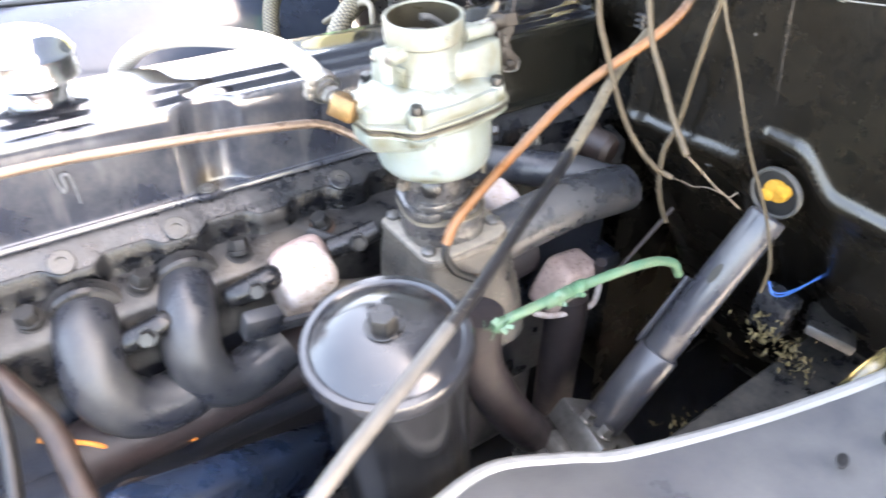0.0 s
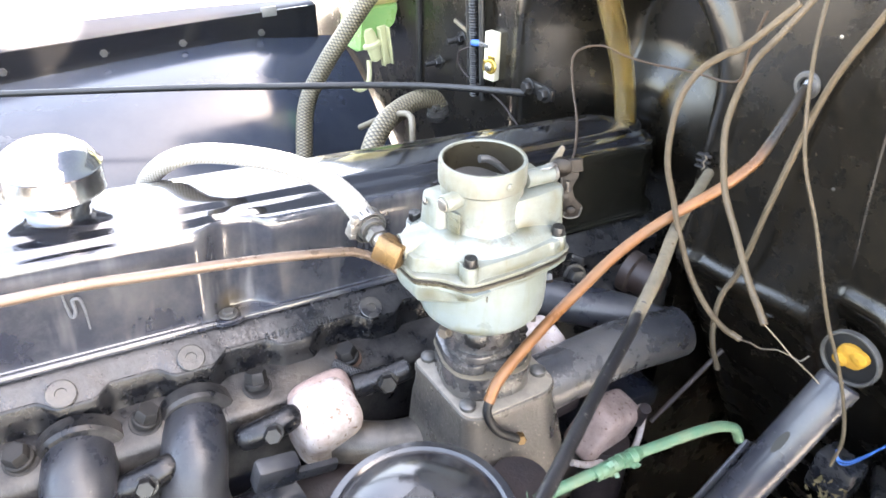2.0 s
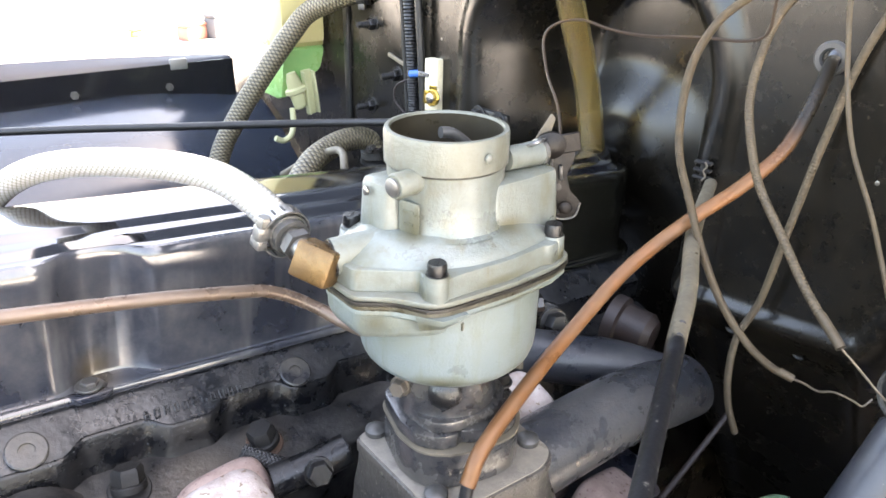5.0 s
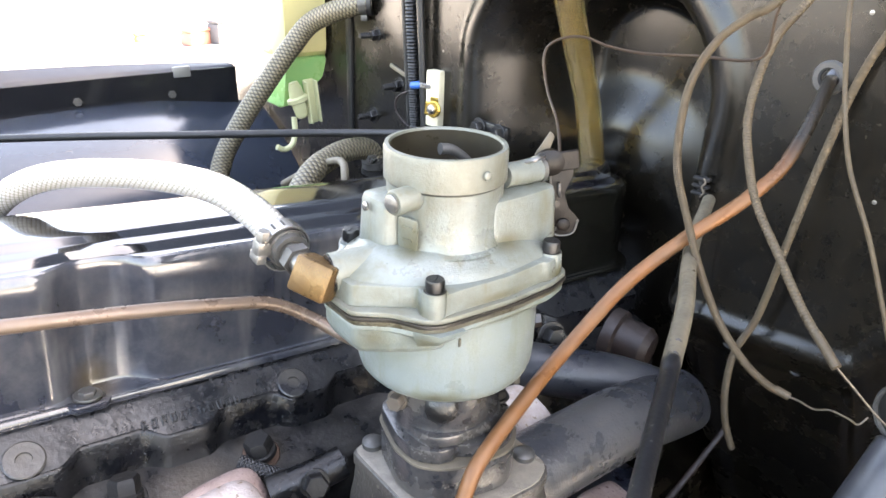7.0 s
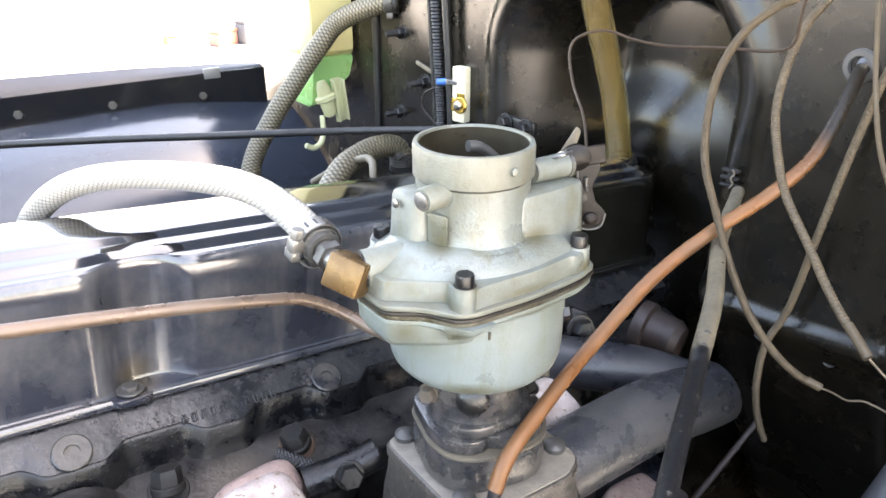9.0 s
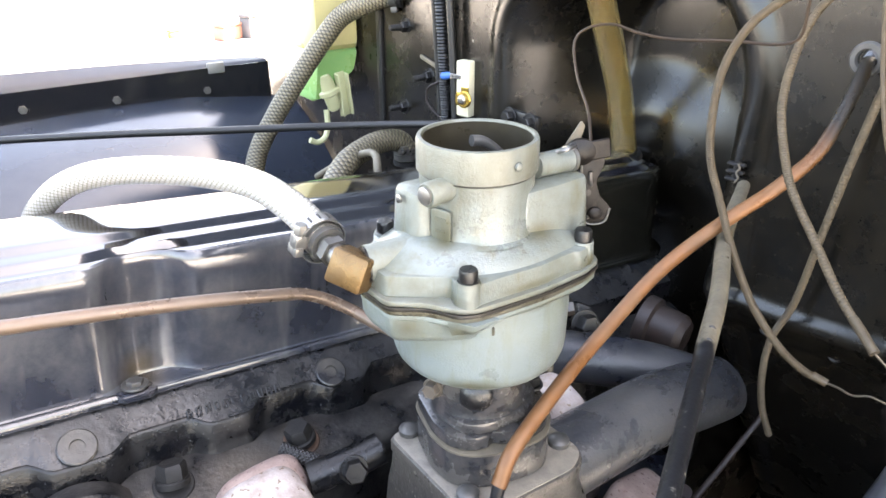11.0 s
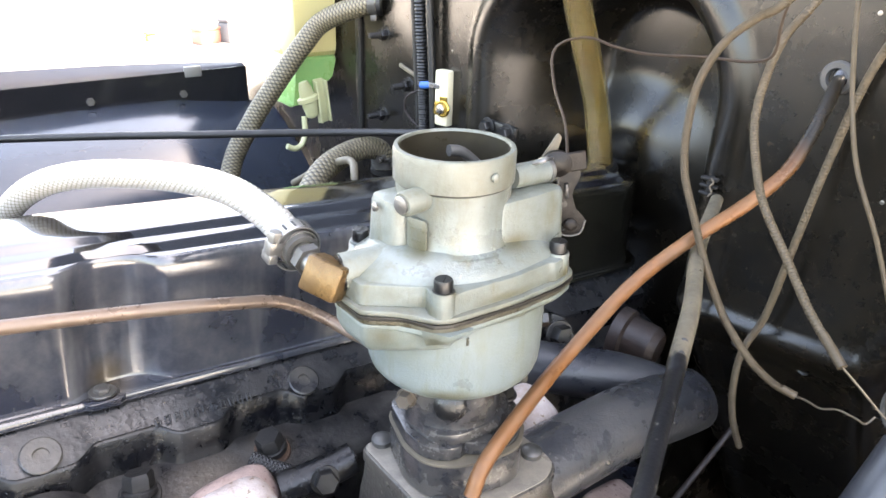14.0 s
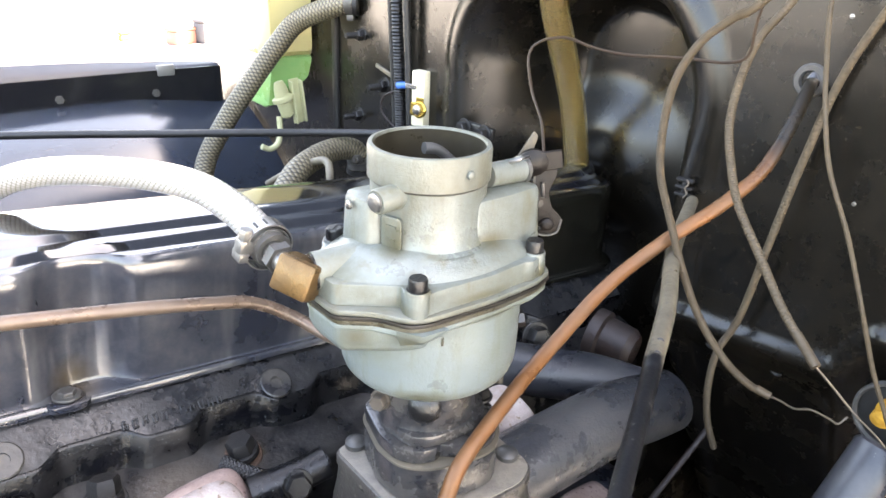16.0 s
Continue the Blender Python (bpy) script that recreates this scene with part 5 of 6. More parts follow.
for pts, lab in (([(0.269, 0.4940, 1.0648), (0.258, 0.5060, 1.0643), (0.225, 0.560, 1.040), (0.199, 0.573, 1.010), (0.163, 0.582, 0.963), (0.134, 0.593, 0.919), (0.103, 0.598, 0.863), (0.078, 0.565, 0.79), (0.04, 0.51, 0.70), (0.02, 0.47, 0.62)], "grey steel-braided heater hose bending over to the firewall"),
                 ([(0.213, 0.408, 0.890), (0.213, 0.408, 0.906), (0.205, 0.408, 0.919), (0.180, 0.402, 0.925), (0.146, 0.390, 0.923), (0.115, 0.375, 0.914), (0.09, 0.36, 0.89), (0.08, 0.35, 0.85)], "grey steel-braided heater hose behind the valve cover")):
    hose_ = line_thing("heater_hose", pts, 0.0125, M_BRAID, lab, "hose", 24, 12, "heater hoses")
    way_ = Vector(pts[1]) - Vector(pts[0])
    band_ = aim(tuple(Vector(pts[0]).lerp(Vector(pts[1]), 0.45)), tuple(way_))
    part("clamp", moved(join(lathe([(0.0128, 0), (0.0138, 0), (0.0138, 0.009), (0.0128, 0.009)], 32, cap=False), moved(block(0.010, 0.007, 0.008, 0.001), pose(0, -0.0165, 0.0045))), band_), M_DULLDARK, hose_, "grimy steel hose clamp")
    part("end_collar", moved(lathe([(0.0129, -0.006), (0.0146, -0.005), (0.0146, 0.0), (0.0129, 0.0005)], 32, cap=False), aim(pts[0], tuple(way_)) @ pose(0, 0, 0.006)), M_RUBBER, hose_, "black rubber collar")


# ---- cables at the firewall ----
def cables():
    specs = (
        [(0.178, -0.072, 1.150), (0.165, -0.051, 1.120), (0.162, -0.040, 1.112), (0.157, -0.027, 1.098), (0.153, -0.019, 1.077), (0.151, -0.018, 1.051), (0.150, -0.022, 1.026), (0.152, -0.032, 1.001), (0.152, -0.046, 0.974), (0.153, -0.063, 0.948), (0.156, -0.081, 0.929), (0.160, -0.096, 0.919), (0.165, -0.108, 0.915)],
        [(0.240, -0.055, 1.160), (0.217, -0.040, 1.117), (0.205, -0.034, 1.099), (0.194, -0.034, 1.078), (0.183, -0.039, 1.055), (0.175, -0.050, 1.033), (0.168, -0.063, 1.015), (0.160, -0.085, 0.995), (0.150, -0.109, 0.975), (0.139, -0.135, 0.960)],
        [(0.248, -0.112, 1.205), (0.258, -0.087, 1.145), (0.261, -0.062, 1.083), (0.259, -0.052, 1.025), (0.253, -0.047, 0.967), (0.252, -0.040, 0.906), (0.252, -0.030, 0.871), (0.255, -0.028, 0.837), (0.260, -0.031, 0.806), (0.268, -0.038, 0.778)],
        [(0.250, -0.045, 1.160), (0.239, -0.053, 1.118), (0.231, -0.062, 1.089), (0.225, -0.072, 1.060), (0.222, -0.084, 1.031), (0.221, -0.104, 0.997), (0.221, -0.124, 0.955), (0.226, -0.1366, 0.9226), (0.232, -0.1518, 0.8904), (0.238, -0.164, 0.8572), (0.24, -0.1734, 0.8244), (0.24, -0.1733, 0.7936)],
    )
    for k, pts in enumerate(specs):
        t = thing("control_cable", I4, "loose cloth-covered control cable hanging from the firewall", "cable", "control cables")
        r0 = (0.0023, 0.0024, 0.0026, 0.0014)[k]
        turns = (300, 150, 240, 0)[k]
        part("sheath", tube(pts, lambda s: r0 * (1 + (0.06 * math.sin(2 * math.pi * turns * s) if turns else 0)), 10, 104 if turns else 12), M_CABLE, t)
        if k < 2:
            part("end_ferrule", tube([Vector(pts[-2]).lerp(Vector(pts[-1]), 0.4), pts[-1]], r0 * 1.06, 12, 2), M_CABLE, t)
        if k == 0:
            part("inner_wire", tube([pts[-1], (0.175, -0.1105, 0.909), (0.186, -0.1150, 0.9015), (0.200, -0.1190, 0.897), (0.213, -0.1260, 0.889), (0.221, -0.1290, 0.8835), (0.229, -0.1305, 0.886)], 0.0006, 8), M_WIRE, t)
        if k == 1:
            part("inner_wire", tube([pts[-1], (0.148, -0.1430, 0.948), (0.157, -0.1520, 0.935), (0.169, -0.1600, 0.922), (0.176, -0.166, 0.913)], 0.0006, 8), M_WIRE, t)
    line_thing("thin_brown_wire", [(0.066, -0.006, 1.040), (0.093, 0.017, 1.035), (0.116, 0.043, 1.045), (0.135, 0.072, 1.057), (0.142, 0.084, 1.076), (0.148, 0.080, 1.085), (0.159, 0.069, 1.088), (0.166, 0.052, 1.084), (0.175, 0.032, 1.082), (0.181, -0.003, 1.085), (0.181, -0.031, 1.087), (0.182, -0.042, 1.093), (0.180, -0.044, 1.113), (0.18, -0.05, 1.14)], 0.0009, M_BROWNWIRE, "thin brown wire looped from the choke lever", "wire", 8)


cables()


def grommet():
    t = thing("cable_grommet", aim((FX - 0.001, -0.040, 1.071), (-1, 0, 0)), "grey rubber grommet in the firewall", "grommet")
    part("ring", lathe([(0.0055, 0), (0.0108, 0), (0.0108, 0.0025), (0.0096, 0.004), (0.0066, 0.004), (0.0055, 0.002)], 36, cap=False), M_GREYTUBE, t)


grommet()


def steering_column():
    top, d = Vector((0.2663, -0.1482, 0.8641)), Vector((-0.597, 0.078, -0.798)).normalized()
    t = thing("steering_column", I4, "satin black steering column tube with a lower coupling", "steering column")
    m = aim(tuple(top), tuple(d))
    part("column_tube", moved(lathe([(0.0155, 0.009), (0.0172, 0.011), (0.0172, 0.20), (0.0160, 0.202)], 40), m), M_COLUMN, t)
    part("lower_sleeve", moved(lathe([(0.0198, 0.17), (0.0208, 0.172), (0.0208, 0.265), (0.0196, 0.268)], 40), m), M_COLUMN, t)
    up_ = Vector((-0.802, -0.110, 0.590))
    up_ = (up_ - d * up_.dot(d)).normalized()
    across = d.cross(up_)
    pit = Matrix.Translation(top + d * 0.0765 + up_ * 0.0163) @ Matrix((across, d, up_)).transposed().to_4x4() @ Matrix.Diagonal((0.62, 2.0, 1, 1))
    part("slot", moved(lathe([(0.0058, -0.004), (0.0056, 0.0012), (0.002, 0.0012)], 24), pit), M_DARKTHROAT, t, "dark slot")
    part("shield", moved(block(0.003, 0.030, 0.08, 0.001), m @ pose(-0.0182, 0.0, 0.135)), M_COLUMN, t)
    part("coupling", moved(join(block(0.052, 0.046, 0.022, 0.004), moved(block(0.030, 0.060, 0.018, 0.004), pose(0, 0, 0.02))), m @ pose(0, 0, 0.282) @ Matrix.Scale(1.4, 4)), M_DULLSTEEL, t)
    for o in ((0.020, 0.020), (-0.020, -0.020), (0.0, 0.028)):
        part("coupling_bolt", moved(hex_head(0.007, 0.009, 0.009), m @ pose(o[0], o[1], 0.265, 180, 0, 0)), M_STEEL, t)
    rg = aim((FX - 0.004, -0.1455, 0.879), (-1, 0, 0)) @ Matrix.Scale(0.74, 4)
    part("seat_ring", moved(lathe([(0.0285, 0), (0.0325, 0), (0.0328, 0.003), (0.0318, 0.007), (0.0298, 0.007), (0.0285, 0.004)], 44, cap=False), rg), M_DULLDARK, t)
    part("seal", moved(lathe([(0.0290, -0.004), (0.0287, 0.001), (0.004, 0.0015)], 32), rg), M_RUBBER, t)
    part("foam_plug", moved(join(lathe([(0.0105, 0.002), (0.0100, 0.006), (0.006, 0.0085), (0.002, 0.0085)], 18), lathe([(0.0065, 0.004), (0.0060, 0.009), (0.003, 0.011), (0.001, 0.011)], 14, (0.006, 0.004, 0)), lathe([(0.0060, 0.004), (0.0055, 0.0095), (0.002, 0.0115), (0.001, 0.0115)], 14, (-0.005, -0.005, 0))), rg @ pose(0.001, 0.004, 0) @ Matrix.Diagonal((1.55, 1.35, 1.2, 1))), M_YELLOW, t, "yellow foam plug")
    part("gear_box", moved(block(0.09, 0.08, 0.11, 0.02, 3), pose(0.07, -0.115, 0.585)), M_DUSTYCAST, t)


steering_column()

line_thing("green_wire", [(-0.015, -0.103, 0.846), (0.03, -0.106, 0.846), (0.075, -0.110, 0.846), (0.14, -0.118, 0.842), (0.172, -0.121, 0.828), (0.185, -0.122, 0.808)], 0.0043, M_GREEN, "frayed green insulated wire tied across the manifold", "wire", 12)


def frayed():
    t = thing("green_tape", I4, "torn green tape wrapped round the wire", "tape")
    rnd = random.Random(3)
    # ragged spiral of flat tape, then loose ends
    for k in range(9):
        x_ = 0.036 + 0.0046 * k
        m = pose(x_, -0.108 - 0.00015 * k, 0.846, 18 * k, rnd.uniform(-14, 14), rnd.uniform(-9, 9))
        part("wrap", moved(lathe([(0.0046, -0.0034), (0.0051 + 0.0004 * (k % 3), -0.0030), (0.0054 + 0.0003 * (k % 2), 0.0022), (0.0047, 0.0034)], 16, cap=False), m @ pose(0, 0, 0, 0, 90, 0)), M_GREEN, t)
    for c, n_ in (((0.056, -0.108, 0.846), 9), ((-0.008, -0.104, 0.846), 10)):
        for i in range(n_):
            a_ = rnd.uniform(0, 6.28)
            off = Vector((rnd.uniform(-0.014, 0.014), 0.0052 * math.cos(a_), 0.0052 * math.sin(a_)))
            m = aim(tuple(Vector(c) + off), (rnd.uniform(-1.6, 1.6), math.cos(a_), math.sin(a_)), rnd.uniform(0, 90))
            part("torn_strip", moved(block(rnd.uniform(0.0025, 0.005), 0.0007, rnd.uniform(0.006, 0.011), 0.0002, 1), m), M_GREEN, t)


frayed()
for k in range(2):
    line_thing("blue_wire", [(0.276, -0.161, 0.778), (0.284, -0.163, 0.763 - 0.003 * k), (0.300, -0.166, 0.753 - 0.004 * k), (0.326, -0.169, 0.749 - 0.002 * k), (0.360, -0.175, 0.752 + 0.004 * k)], 0.0010, M_BLUE, "bright blue thin wire", "wire", 8, 10, "blue wires")


# ---- far corner ----
def connector():
    t = thing("fuse_holder", I4, "cream plastic terminal block on the firewall", "connector")
    part("body", moved(block(0.012, 0.018, 0.060, 0.002), pose(FX - 0.008, 0.360, 0.980, 0, 0, 12)), M_CREAM, t)
    part("terminal", moved(join(lathe([(0.0080, 0), (0.0088, 0.001), (0.0088, 0.003), (0.0078, 0.004)], 28), moved(block(0.010, 0.006, 0.0016, 0.0005, 1), pose(0, 0.010, 0.002, 12, 0, 0)), moved(block(0.006, 0.014, 0.005, 0.0012, 1), pose(-0.0085, 0.0, 0.001, 0, 18, 0))), aim((FX - 0.016, 0.350, 0.971), (-1, -0.3, 0.1))), M_BRASSBRIGHT, t, "bright brass saddle terminal")
    part("terminal_screw", moved(lathe([(0.0052, 0.003), (0.0055, 0.004), (0.0052, 0.0062), (0.0036, 0.0078), (0.001, 0.0082)], 22), aim((FX - 0.016, 0.3515, 0.971), (-1, -0.3, 0.1))), M_STEEL, t, "round steel screw head")
    part("spade", moved(block(0.002, 0.016, 0.005, 0.0005, 1), pose(FX - 0.016, 0.368, 0.9925, 0, 0, 12)), M_STEEL, t)
    part("blue_sleeve", tube([(FX - 0.012, 0.376, 0.992), (FX - 0.016, 0.392, 0.989)], 0.0042, 12, 4), M_BLUE, t)
    for y, q, rib in ((0.396, 0.0062, 0.08), (0.378, 0.0042, 0.0), (0.409, 0.0026, 0.0)):
        line_thing("wiring_loom", [(FX - 0.012, y - 0.006, 0.92), (FX - 0.012, y, 1.0), (FX - 0.014, y + 0.006, 1.10), (FX - 0.014, y + 0.01, 1.2)], (lambda s, q=q, rib=rib: q * (1 + rib * math.sin(2 * math.pi * 84 * s))), M_RUBBER, "black ribbed wiring loom up the firewall" if rib else "smooth black wiring sheath up the firewall", "wiring", 14, 150 if rib else 10, "wiring up the firewall")


connector()


STUDS = ((0.4890, 1.0294), (0.4391, 0.9786), (0.4957, 0.9319))


def studs():
    for y, z in STUDS:
        t = thing("firewall_stud", aim((FX, y, z), (-1, 0, 0)), "black threaded stud with a nut on the firewall", "stud", "firewall studs")
        part("washer", lathe([(0.0135, 0), (0.0135, 0.0014), (0.0125, 0.0018)], 24), M_FIRE, t)
        part("nut", moved(hex_head(0.0072, 0.007, 0.0105), pose(0, 0, 0.0015)), M_BLACKBOLT, t)
        part("thread", lathe([(0.0034, 0.006)] + [(0.0034 + 0.0005 * (k % 2), 0.008 + 0.0012 * k) for k in range(13)] + [(0.0028, 0.0245)], 14), M_DUSTBOLT, t)


studs()


def bottle():
    t = thing("washer_bottle", I4, "yellowed milky plastic washer bottle with green fluid at the bottom", "bottle")

    def body(outline, y0, y1, r=0.006):
        o = rounded(outline, r, 3)
        c = (sum(p[0] for p in o) / len(o), sum(p[1] for p in o) / len(o))
        return loft([[(c[0] + (x - c[0]) * q, y, c[1] + (z - c[1]) * q) for x, z in o] for q, y in ((0.90, y0), (1.0, y0 + 0.008), (1.0, y1 - 0.008), (0.90, y1))])

    part("tank", body([(0.202, 0.987), (0.266, 0.987), (0.267, 1.15), (0.200, 1.15)], 0.604, 0.680), M_BOTTLE, t)
    part("sump", body([(0.193, 0.924), (0.221, 0.930), (0.245, 0.953), (0.258, 0.961), (0.266, 0.990), (0.202, 0.990)], 0.604, 0.675), M_FLUID, t, "green fluid showing through the bottle's foot")
    part("pump", moved(lathe([(0.004, -0.026), (0.0085, -0.023), (0.010, -0.010), (0.0105, -0.004), (0.015, -0.002), (0.015, 0.003), (0.0105, 0.005), (0.009, 0.016), (0.006, 0.024)], 24), pose(0.214, 0.596, 0.937, 0, -14, 0) @ Matrix.Diagonal((1, 0.6, 1, 1))), M_PALEPLASTIC, t, "pale yellow pump")
    part("bracket", moved(join(block(0.015, 0.004, 0.060, 0.002), moved(block(0.003, 0.012, 0.056, 0.001), pose(0.007, -0.005, 0)), moved(block(0.003, 0.012, 0.056, 0.001), pose(-0.006, -0.005, 0))), pose(0.234, 0.600, 0.932, 0, -6, 0)), M_PALEPLASTIC, t, "pale ribbed plastic bracket")
    part("pump_hose", tube([(0.207, 0.596, 0.915), (0.205, 0.592, 0.895), (0.199, 0.589, 0.881), (0.187, 0.587, 0.876), (0.176, 0.587, 0.881)], 0.0038, 12), M_PALEPLASTIC, t)


bottle()
line_thing("hood_rod", [(-0.6, 0.82, 0.93), (-0.122, 0.584, 0.937), (0.02, 0.509, 0.938), (0.177, 0.410, 0.942), (0.262, 0.290, 0.956)], 0.0042, M_RUBBER, "thin black rod across the engine bay", "rod", 12)
line_thing("small_pipe", [(0.127, 0.322, 0.90), (0.129, 0.326, 0.927), (0.137, 0.343, 0.932), (0.138, 0.362, 0.930), (0.133, 0.404, 0.911), (0.124, 0.458, 0.879)], 0.004, M_PIPE, "thin bent grey metal pipe", "pipe", 12)
for x, y, z in ((-0.009, 0.8191, 0.915), (0.122, 0.8313, 0.909), (-0.126, 0.8074, 0.921), (-0.26, 0.794, 0.92)):
    tb = thing("fender_bolt", aim((x, y, z), (-0.1, -1, 0.05)), "dark steel bolt in the fender lip", "bolt", "fender bolts")
    part("head", hex_head(0.0060, 0.0055, 0.0082), M_DULLDARK, tb)
for y, z in ((-0.054, 1.111), (-0.085, 1.003), (0.3985, 1.036), (0.3555, 1.030)):
    tb = thing("firewall_bolt", aim((FX, y, z), (-1, 0, 0)), "round-headed bolt in the firewall", "bolt", "firewall bolts")
    part("head", lathe([(0.0036, 0), (0.0036, 0.0008), (0.0028, 0.002), (0.0012, 0.0026)], 20), M_STEEL, tb)


# ---- lower left of the bay ----
line_thing("braided_sleeve", [(-0.080, 0.095, 0.846), (-0.068, 0.082, 0.841), (-0.052, 0.075, 0.832), (-0.036, 0.073, 0.828), (-0.018, 0.076, 0.830)], 0.0045, M_SLEEVE, "black woven sleeve over a wire beside the head", "sleeve", 18)
line_thing("grey_rod", [(-0.341, 0.027, 0.902), (-0.342, -0.002, 0.885), (-0.345, -0.030, 0.871), (-0.352, -0.075, 0.855)], 0.0050, M_PIPEDARK, "short black rod at the engine's side", "rod", 12)
line_thing("brown_hose", [(-0.350, 0.075, 0.850), (-0.339, 0.052, 0.837), (-0.330, 0.033, 0.816), (-0.327, 0.001, 0.800), (-0.326, -0.05, 0.775)], 0.0095, M_DARKRUST, "perished brown rubber hose", "hose", 18)
line_thing("orange_wire", [(-0.345, 0.05, 0.79), (-0.319, 0.045, 0.771), (-0.307, 0.039, 0.763), (-0.298, 0.039, 0.749), (-0.276, 0.039, 0.734), (-0.24, 0.03, 0.73)], 0.0022, M_ORANGE, "orange insulated wire beside the block", "wire", 8)
line_thing("red_brown_wire", [(-0.330, -0.005, 0.735), (-0.317, 0.008, 0.738), (-0.303, 0.013, 0.740), (-0.285, 0.015, 0.728), (-0.272, 0.011, 0.711)], 0.0016, M_RUST, "thin red-brown wire loop", "wire", 8)


def side_rail():
    t = thing("side_cover", I4, "dark blue painted side cover of the engine block", "side cover")
    m = aim((-0.20, 0.000, 0.668), (0.62, 0.26, -0.50))
    part("panel", moved(block(0.04, 0.07, 0.34, 0.012, 3), m), M_BLUEBLOCK, t)
    part("pressed_rib", moved(block(0.012, 0.016, 0.32, 0.005, 3), m @ pose(-0.026, -0.02, 0)), M_BLUEBLOCK, t)


side_rail()


def dark_strut():
    line_thing("clutch_rod", [(0.318, -0.008, 0.757), (0.280, -0.0035, 0.720), (0.240, 0.0015, 0.681)], 0.0028, M_DARKRUST, "thin dark linkage rod below the firewall", "rod", 12)


dark_strut()


def lower_right():
    t = thing("mounting_bracket", I4, "dusty brown steel bracket on the chassis", "bracket")
    part("plate", moved(block(0.085, 0.050, 0.012, 0.003), pose(0.372, -0.195, 0.688, 10, 18, 25)), M_DUSTYCAST, t)
    part("tab", moved(block(0.008, 0.018, 0.04, 0.002), pose(0.402, -0.190, 0.720, 0, 25, 20)), M_DUSTYCAST, t)
    part("foot", moved(block(0.03, 0.04, 0.05, 0.005), pose(0.335, -0.15, 0.695)), M_BLACKCAST, t)
    rnd = random.Random(7)
    bm = bmesh.new()
    for i in range(190):
        u = rnd.random()
        c = Vector((0.286 + 0.035 * u, -0.155 - 0.05 * u, 0.705 - 0.045 * u)) + Vector((rnd.gauss(0, 0.011), rnd.gauss(0, 0.011), rnd.gauss(0, 0.006)))
        if i > 150:
            c = Vector((0.19, -0.168, 0.622)) + Vector((rnd.gauss(0, 0.015), rnd.gauss(0, 0.012), rnd.gauss(0, 0.004)))
        r = rnd.uniform(0.0022, 0.0055)
        q = Euler((rnd.uniform(0, 6), rnd.uniform(0, 6), rnd.uniform(0, 6))).to_matrix()
        vs = [bm.verts.new(c + q @ Vector(p)) for p in ((-r, 0, 0), (0, -0.5 * r, 0.25 * r), (r, 0, 0.1 * r), (0, 0.5 * r, 0.3 * r))]
        bm.faces.new(vs)
    tagged(part("dead_leaves", bm, M_DIRT, smooth=False), "dried yellow-brown leaf litter caught on the chassis", "leaf litter", kind="stuff")
    tr = thing("chassis_rail", I4, "rusty brown chassis rail", "chassis rail")
    part("rail", moved(block(0.80, 0.07, 0.11, 0.008, 2), pose(0.20, -0.235, 0.585)), M_RUST, tr)
    part("rail_flange", moved(block(0.80, 0.10, 0.006, 0.002, 1), pose(0.20, -0.225, 0.642)), M_DUSTYCAST, tr)
    line_thing("yellow_tube", [(0.32, -0.285, 0.775), (0.281, -0.279, 0.783), (0.255, -0.278, 0.782), (0.238, -0.274, 0.765), (0.235, -0.265, 0.73)], 0.0060, M_AMBER, "short yellowed plastic tube", "tube", 14)


lower_right()


def slot_frame():
    t = thing("slot_bracket", I4, "worn metal slot frame on the firewall", "bracket")
    for z0, z1 in ((SLOT[0], SLOT[1]), (SLOT[2], SLOT[3])):
        part("bar", tube([(FX - 0.002, SLOT[4], z0), (FX - 0.002, SLOT[4] - 0.055, z1)], 0.0009, 8, 2), M_DULLDARK, t)
    part("end_bar", moved(block(0.003, 0.006, abs(SLOT[0] - SLOT[2]) + 0.003, 0.0008, 1), pose(FX - 0.002, SLOT[4], (SLOT[0] + SLOT[2]) / 2)), M_DULLDARK, t)


SLOT = (1.0545, 1.0640, 1.0485, 1.0575, -0.145)
slot_frame()


def far_details():
    t = thing("hose_end_clamp", I4, "steel clamp on the braided heater hose", "clamp")
    part("band", moved(lathe([(0.0128, -0.006), (0.0138, -0.006), (0.0138, 0.006), (0.0128, 0.006)], 32, cap=False), aim((0.213, 0.408, 0.905), (0.15, 0, -1))), M_STEEL, t)
    part("screw", moved(hex_head(0.005, 0.010), aim((0.205, 0.396, 0.912), (-0.8, -0.5, 0.1))), M_STEEL, t)
    tb = thing("rod_bracket", I4, "black bolted bracket holding the rod", "bracket")
    part("plate", moved(block(0.006, 0.050, 0.014, 0.002), pose(0.2655, 0.269, 0.966)), M_BLACKBOLT, tb)
    for y in (0.284, 0.254):
        part("bolt", moved(hex_head(0.0068, 0.007, 0.0095), aim((0.262, y, 0.966), (-1, 0, 0))), M_BLACKBOLT, tb)
    line_thing("terminal_wire", [(0.254, 0.398, 0.982), (0.250, 0.415, 0.972), (0.25, 0.418, 0.955), (0.256, 0.40, 0.94), (0.26, 0.37, 0.935), (0.262, 0.33, 0.925), (0.262, 0.28, 0.90)], 0.0012, M_RUST, "thin red-brown wire from the terminal block", "wire", 8)
    tp = thing("firewall_pad", I4, "dusty black panel edge on the firewall", "panel")
    part("upright_strip", moved(block(0.006, 0.012, 0.34, 0.002), pose(0.266, 0.548, 1.03)), M_RUBBER, tp)
    part("scuffed_strap", moved(block(0.003, 0.05, 0.005, 0.001), pose(0.266, 0.43, 0.995, 12, 0, 0)), M_PIPE, tp)


far_details()


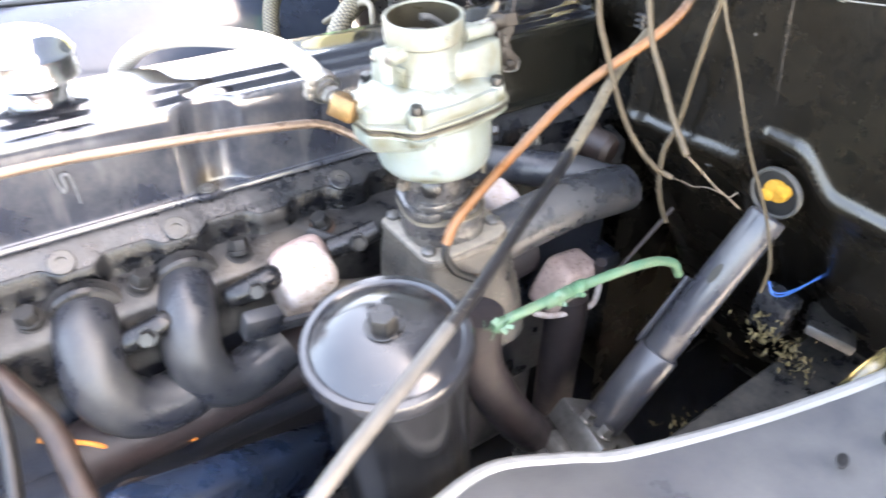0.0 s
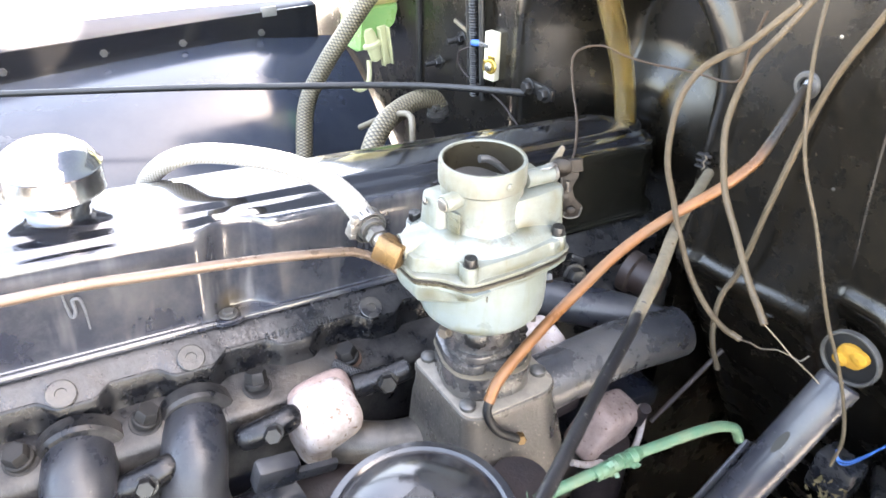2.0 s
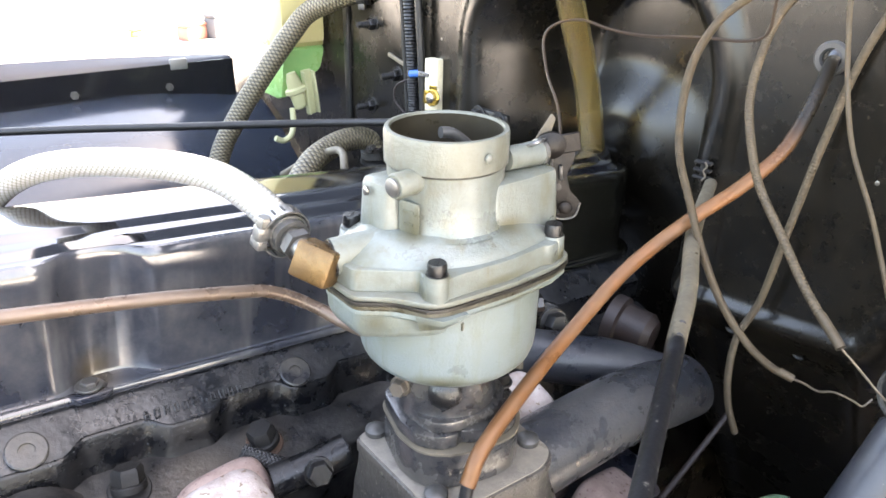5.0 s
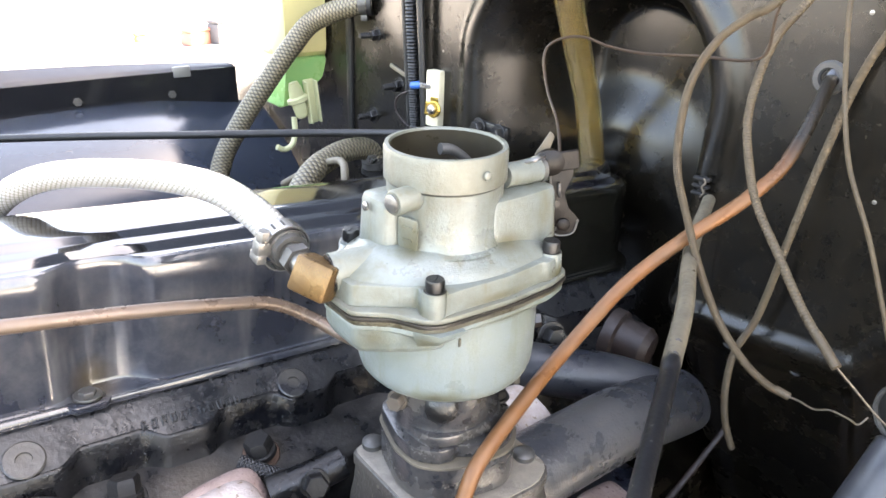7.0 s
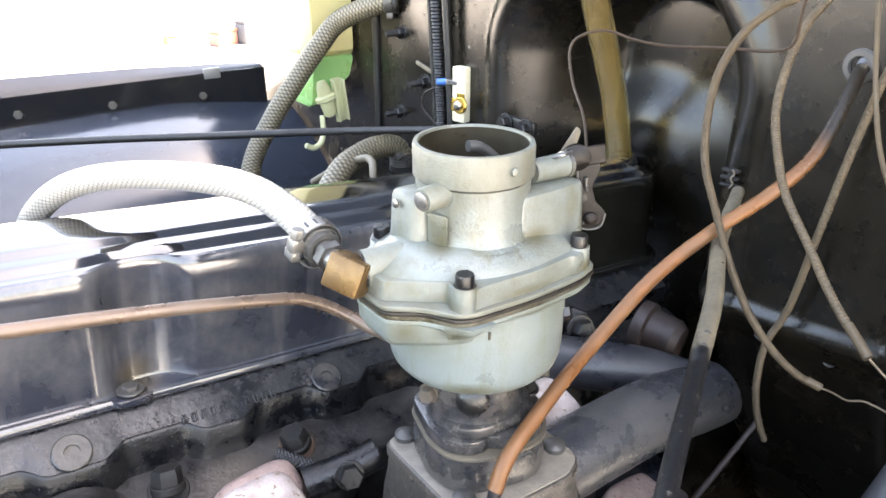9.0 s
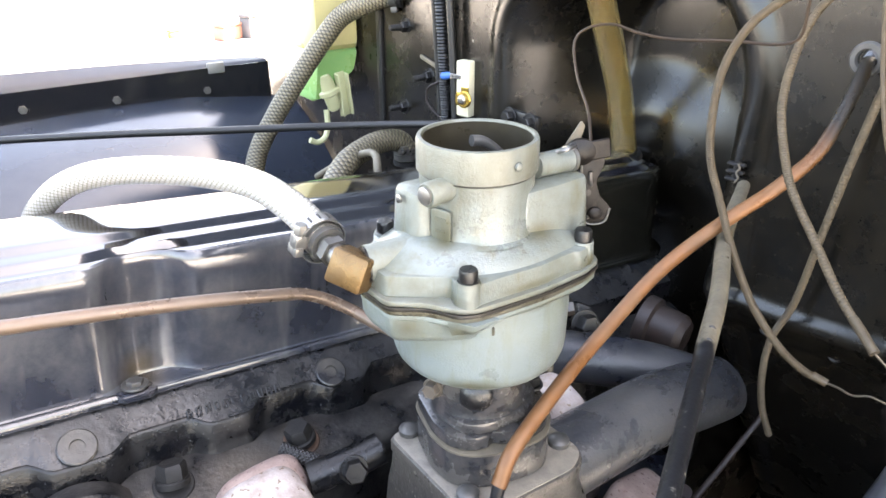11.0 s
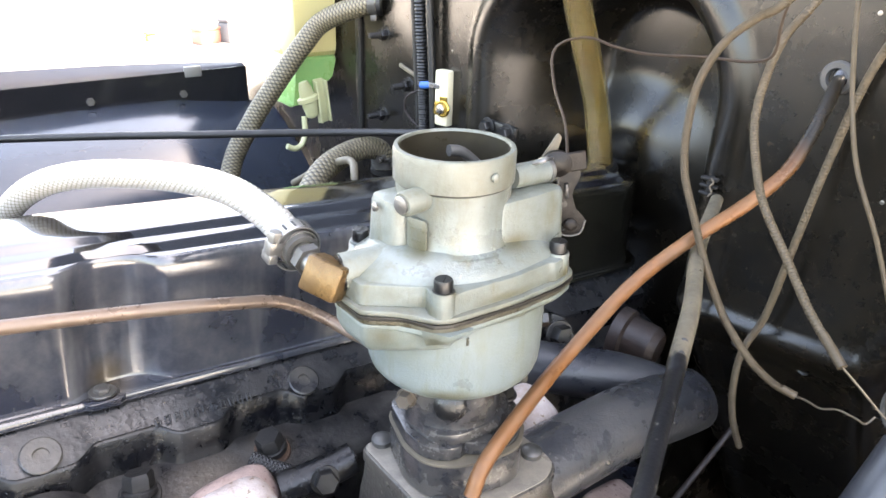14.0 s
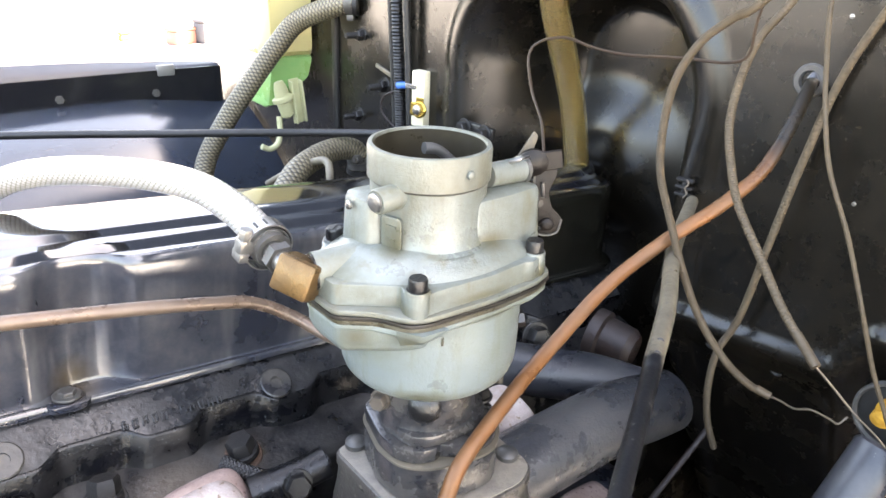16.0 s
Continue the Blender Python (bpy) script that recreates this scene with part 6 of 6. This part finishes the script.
def fender_holes():
    for x, y, z in ((0.185, -0.327, 0.7925), (0.141, -0.318, 0.7905)):
        th = thing("drain_plug", pose(x, y, z, 0, 0, 20), "small black plug in the dusty inner fender", "plug", "fender plugs")
        part("plug", moved(lathe([(0.0062, 0), (0.0062, 0.0012), (0.0050, 0.0018), (0.0015, 0.0012)], 18), Matrix.Diagonal((1.2, 0.7, 1, 1))), M_RUBBER, th)


fender_holes()
arch_plug = thing("fender_plug", aim((-0.0495, 0.700, 0.8785), (0.0, -0.42, 0.90)), "small black rubber plug in the far inner fender", "plug")
part("plug", lathe([(0.0050, -0.002), (0.0050, 0.0008), (0.0040, 0.0016), (0.0012, 0.0010)], 18), M_RUBBER, arch_plug)


def firewall_holes():
    for y, z, r in ((-0.059, 0.909, 0.0035), (-0.013, 0.862, 0.0045), (-0.064, 0.863, 0.004), (0.015, 1.036, 0.0025), (-0.10, 1.05, 0.003)):
        th = thing("hole_plug", aim((firewall_x(y, z) - 0.0008, y, z), (-1, 0, 0)), "small black rubber plug in the firewall", "plug", "firewall plugs")
        part("plug", lathe([(r * 1.25, 0), (r * 1.25, 0.0006), (r, 0.0009), (r * 0.8, 0.0003), (r * 0.3, 0.0002)], 18), M_RUBBER, th)


firewall_holes()


def distance():
    """Small things far across the sunlit yard."""
    for (x, y), size, paint, lab in DISTANT:
        t = thing("storage_box", pose(x, y, 0, 0, 0, 25), lab, "box", "boxes in the yard")
        part("body", moved(block(size[0], size[1], size[2], 0.02, 2), pose(0, 0, size[2] / 2)), paint, t)
        part("lid", moved(block(size[0] * 1.04, size[1] * 1.04, 0.03, 0.01, 1), pose(0, 0, size[2] + 0.0155)), paint, t)


DISTANT = (((2.20, 6.95), (0.26, 0.16, 0.13), M_FARRED, "small faded red box in the bright yard"), ((2.46, 6.95), (0.22, 0.16, 0.20), M_FARGREY, "small dark grey box in the bright yard"), ((1.78, 7.35), (0.15, 0.06, 0.06), M_FARYELLOW, "small yellow box in the bright yard"))
distance()
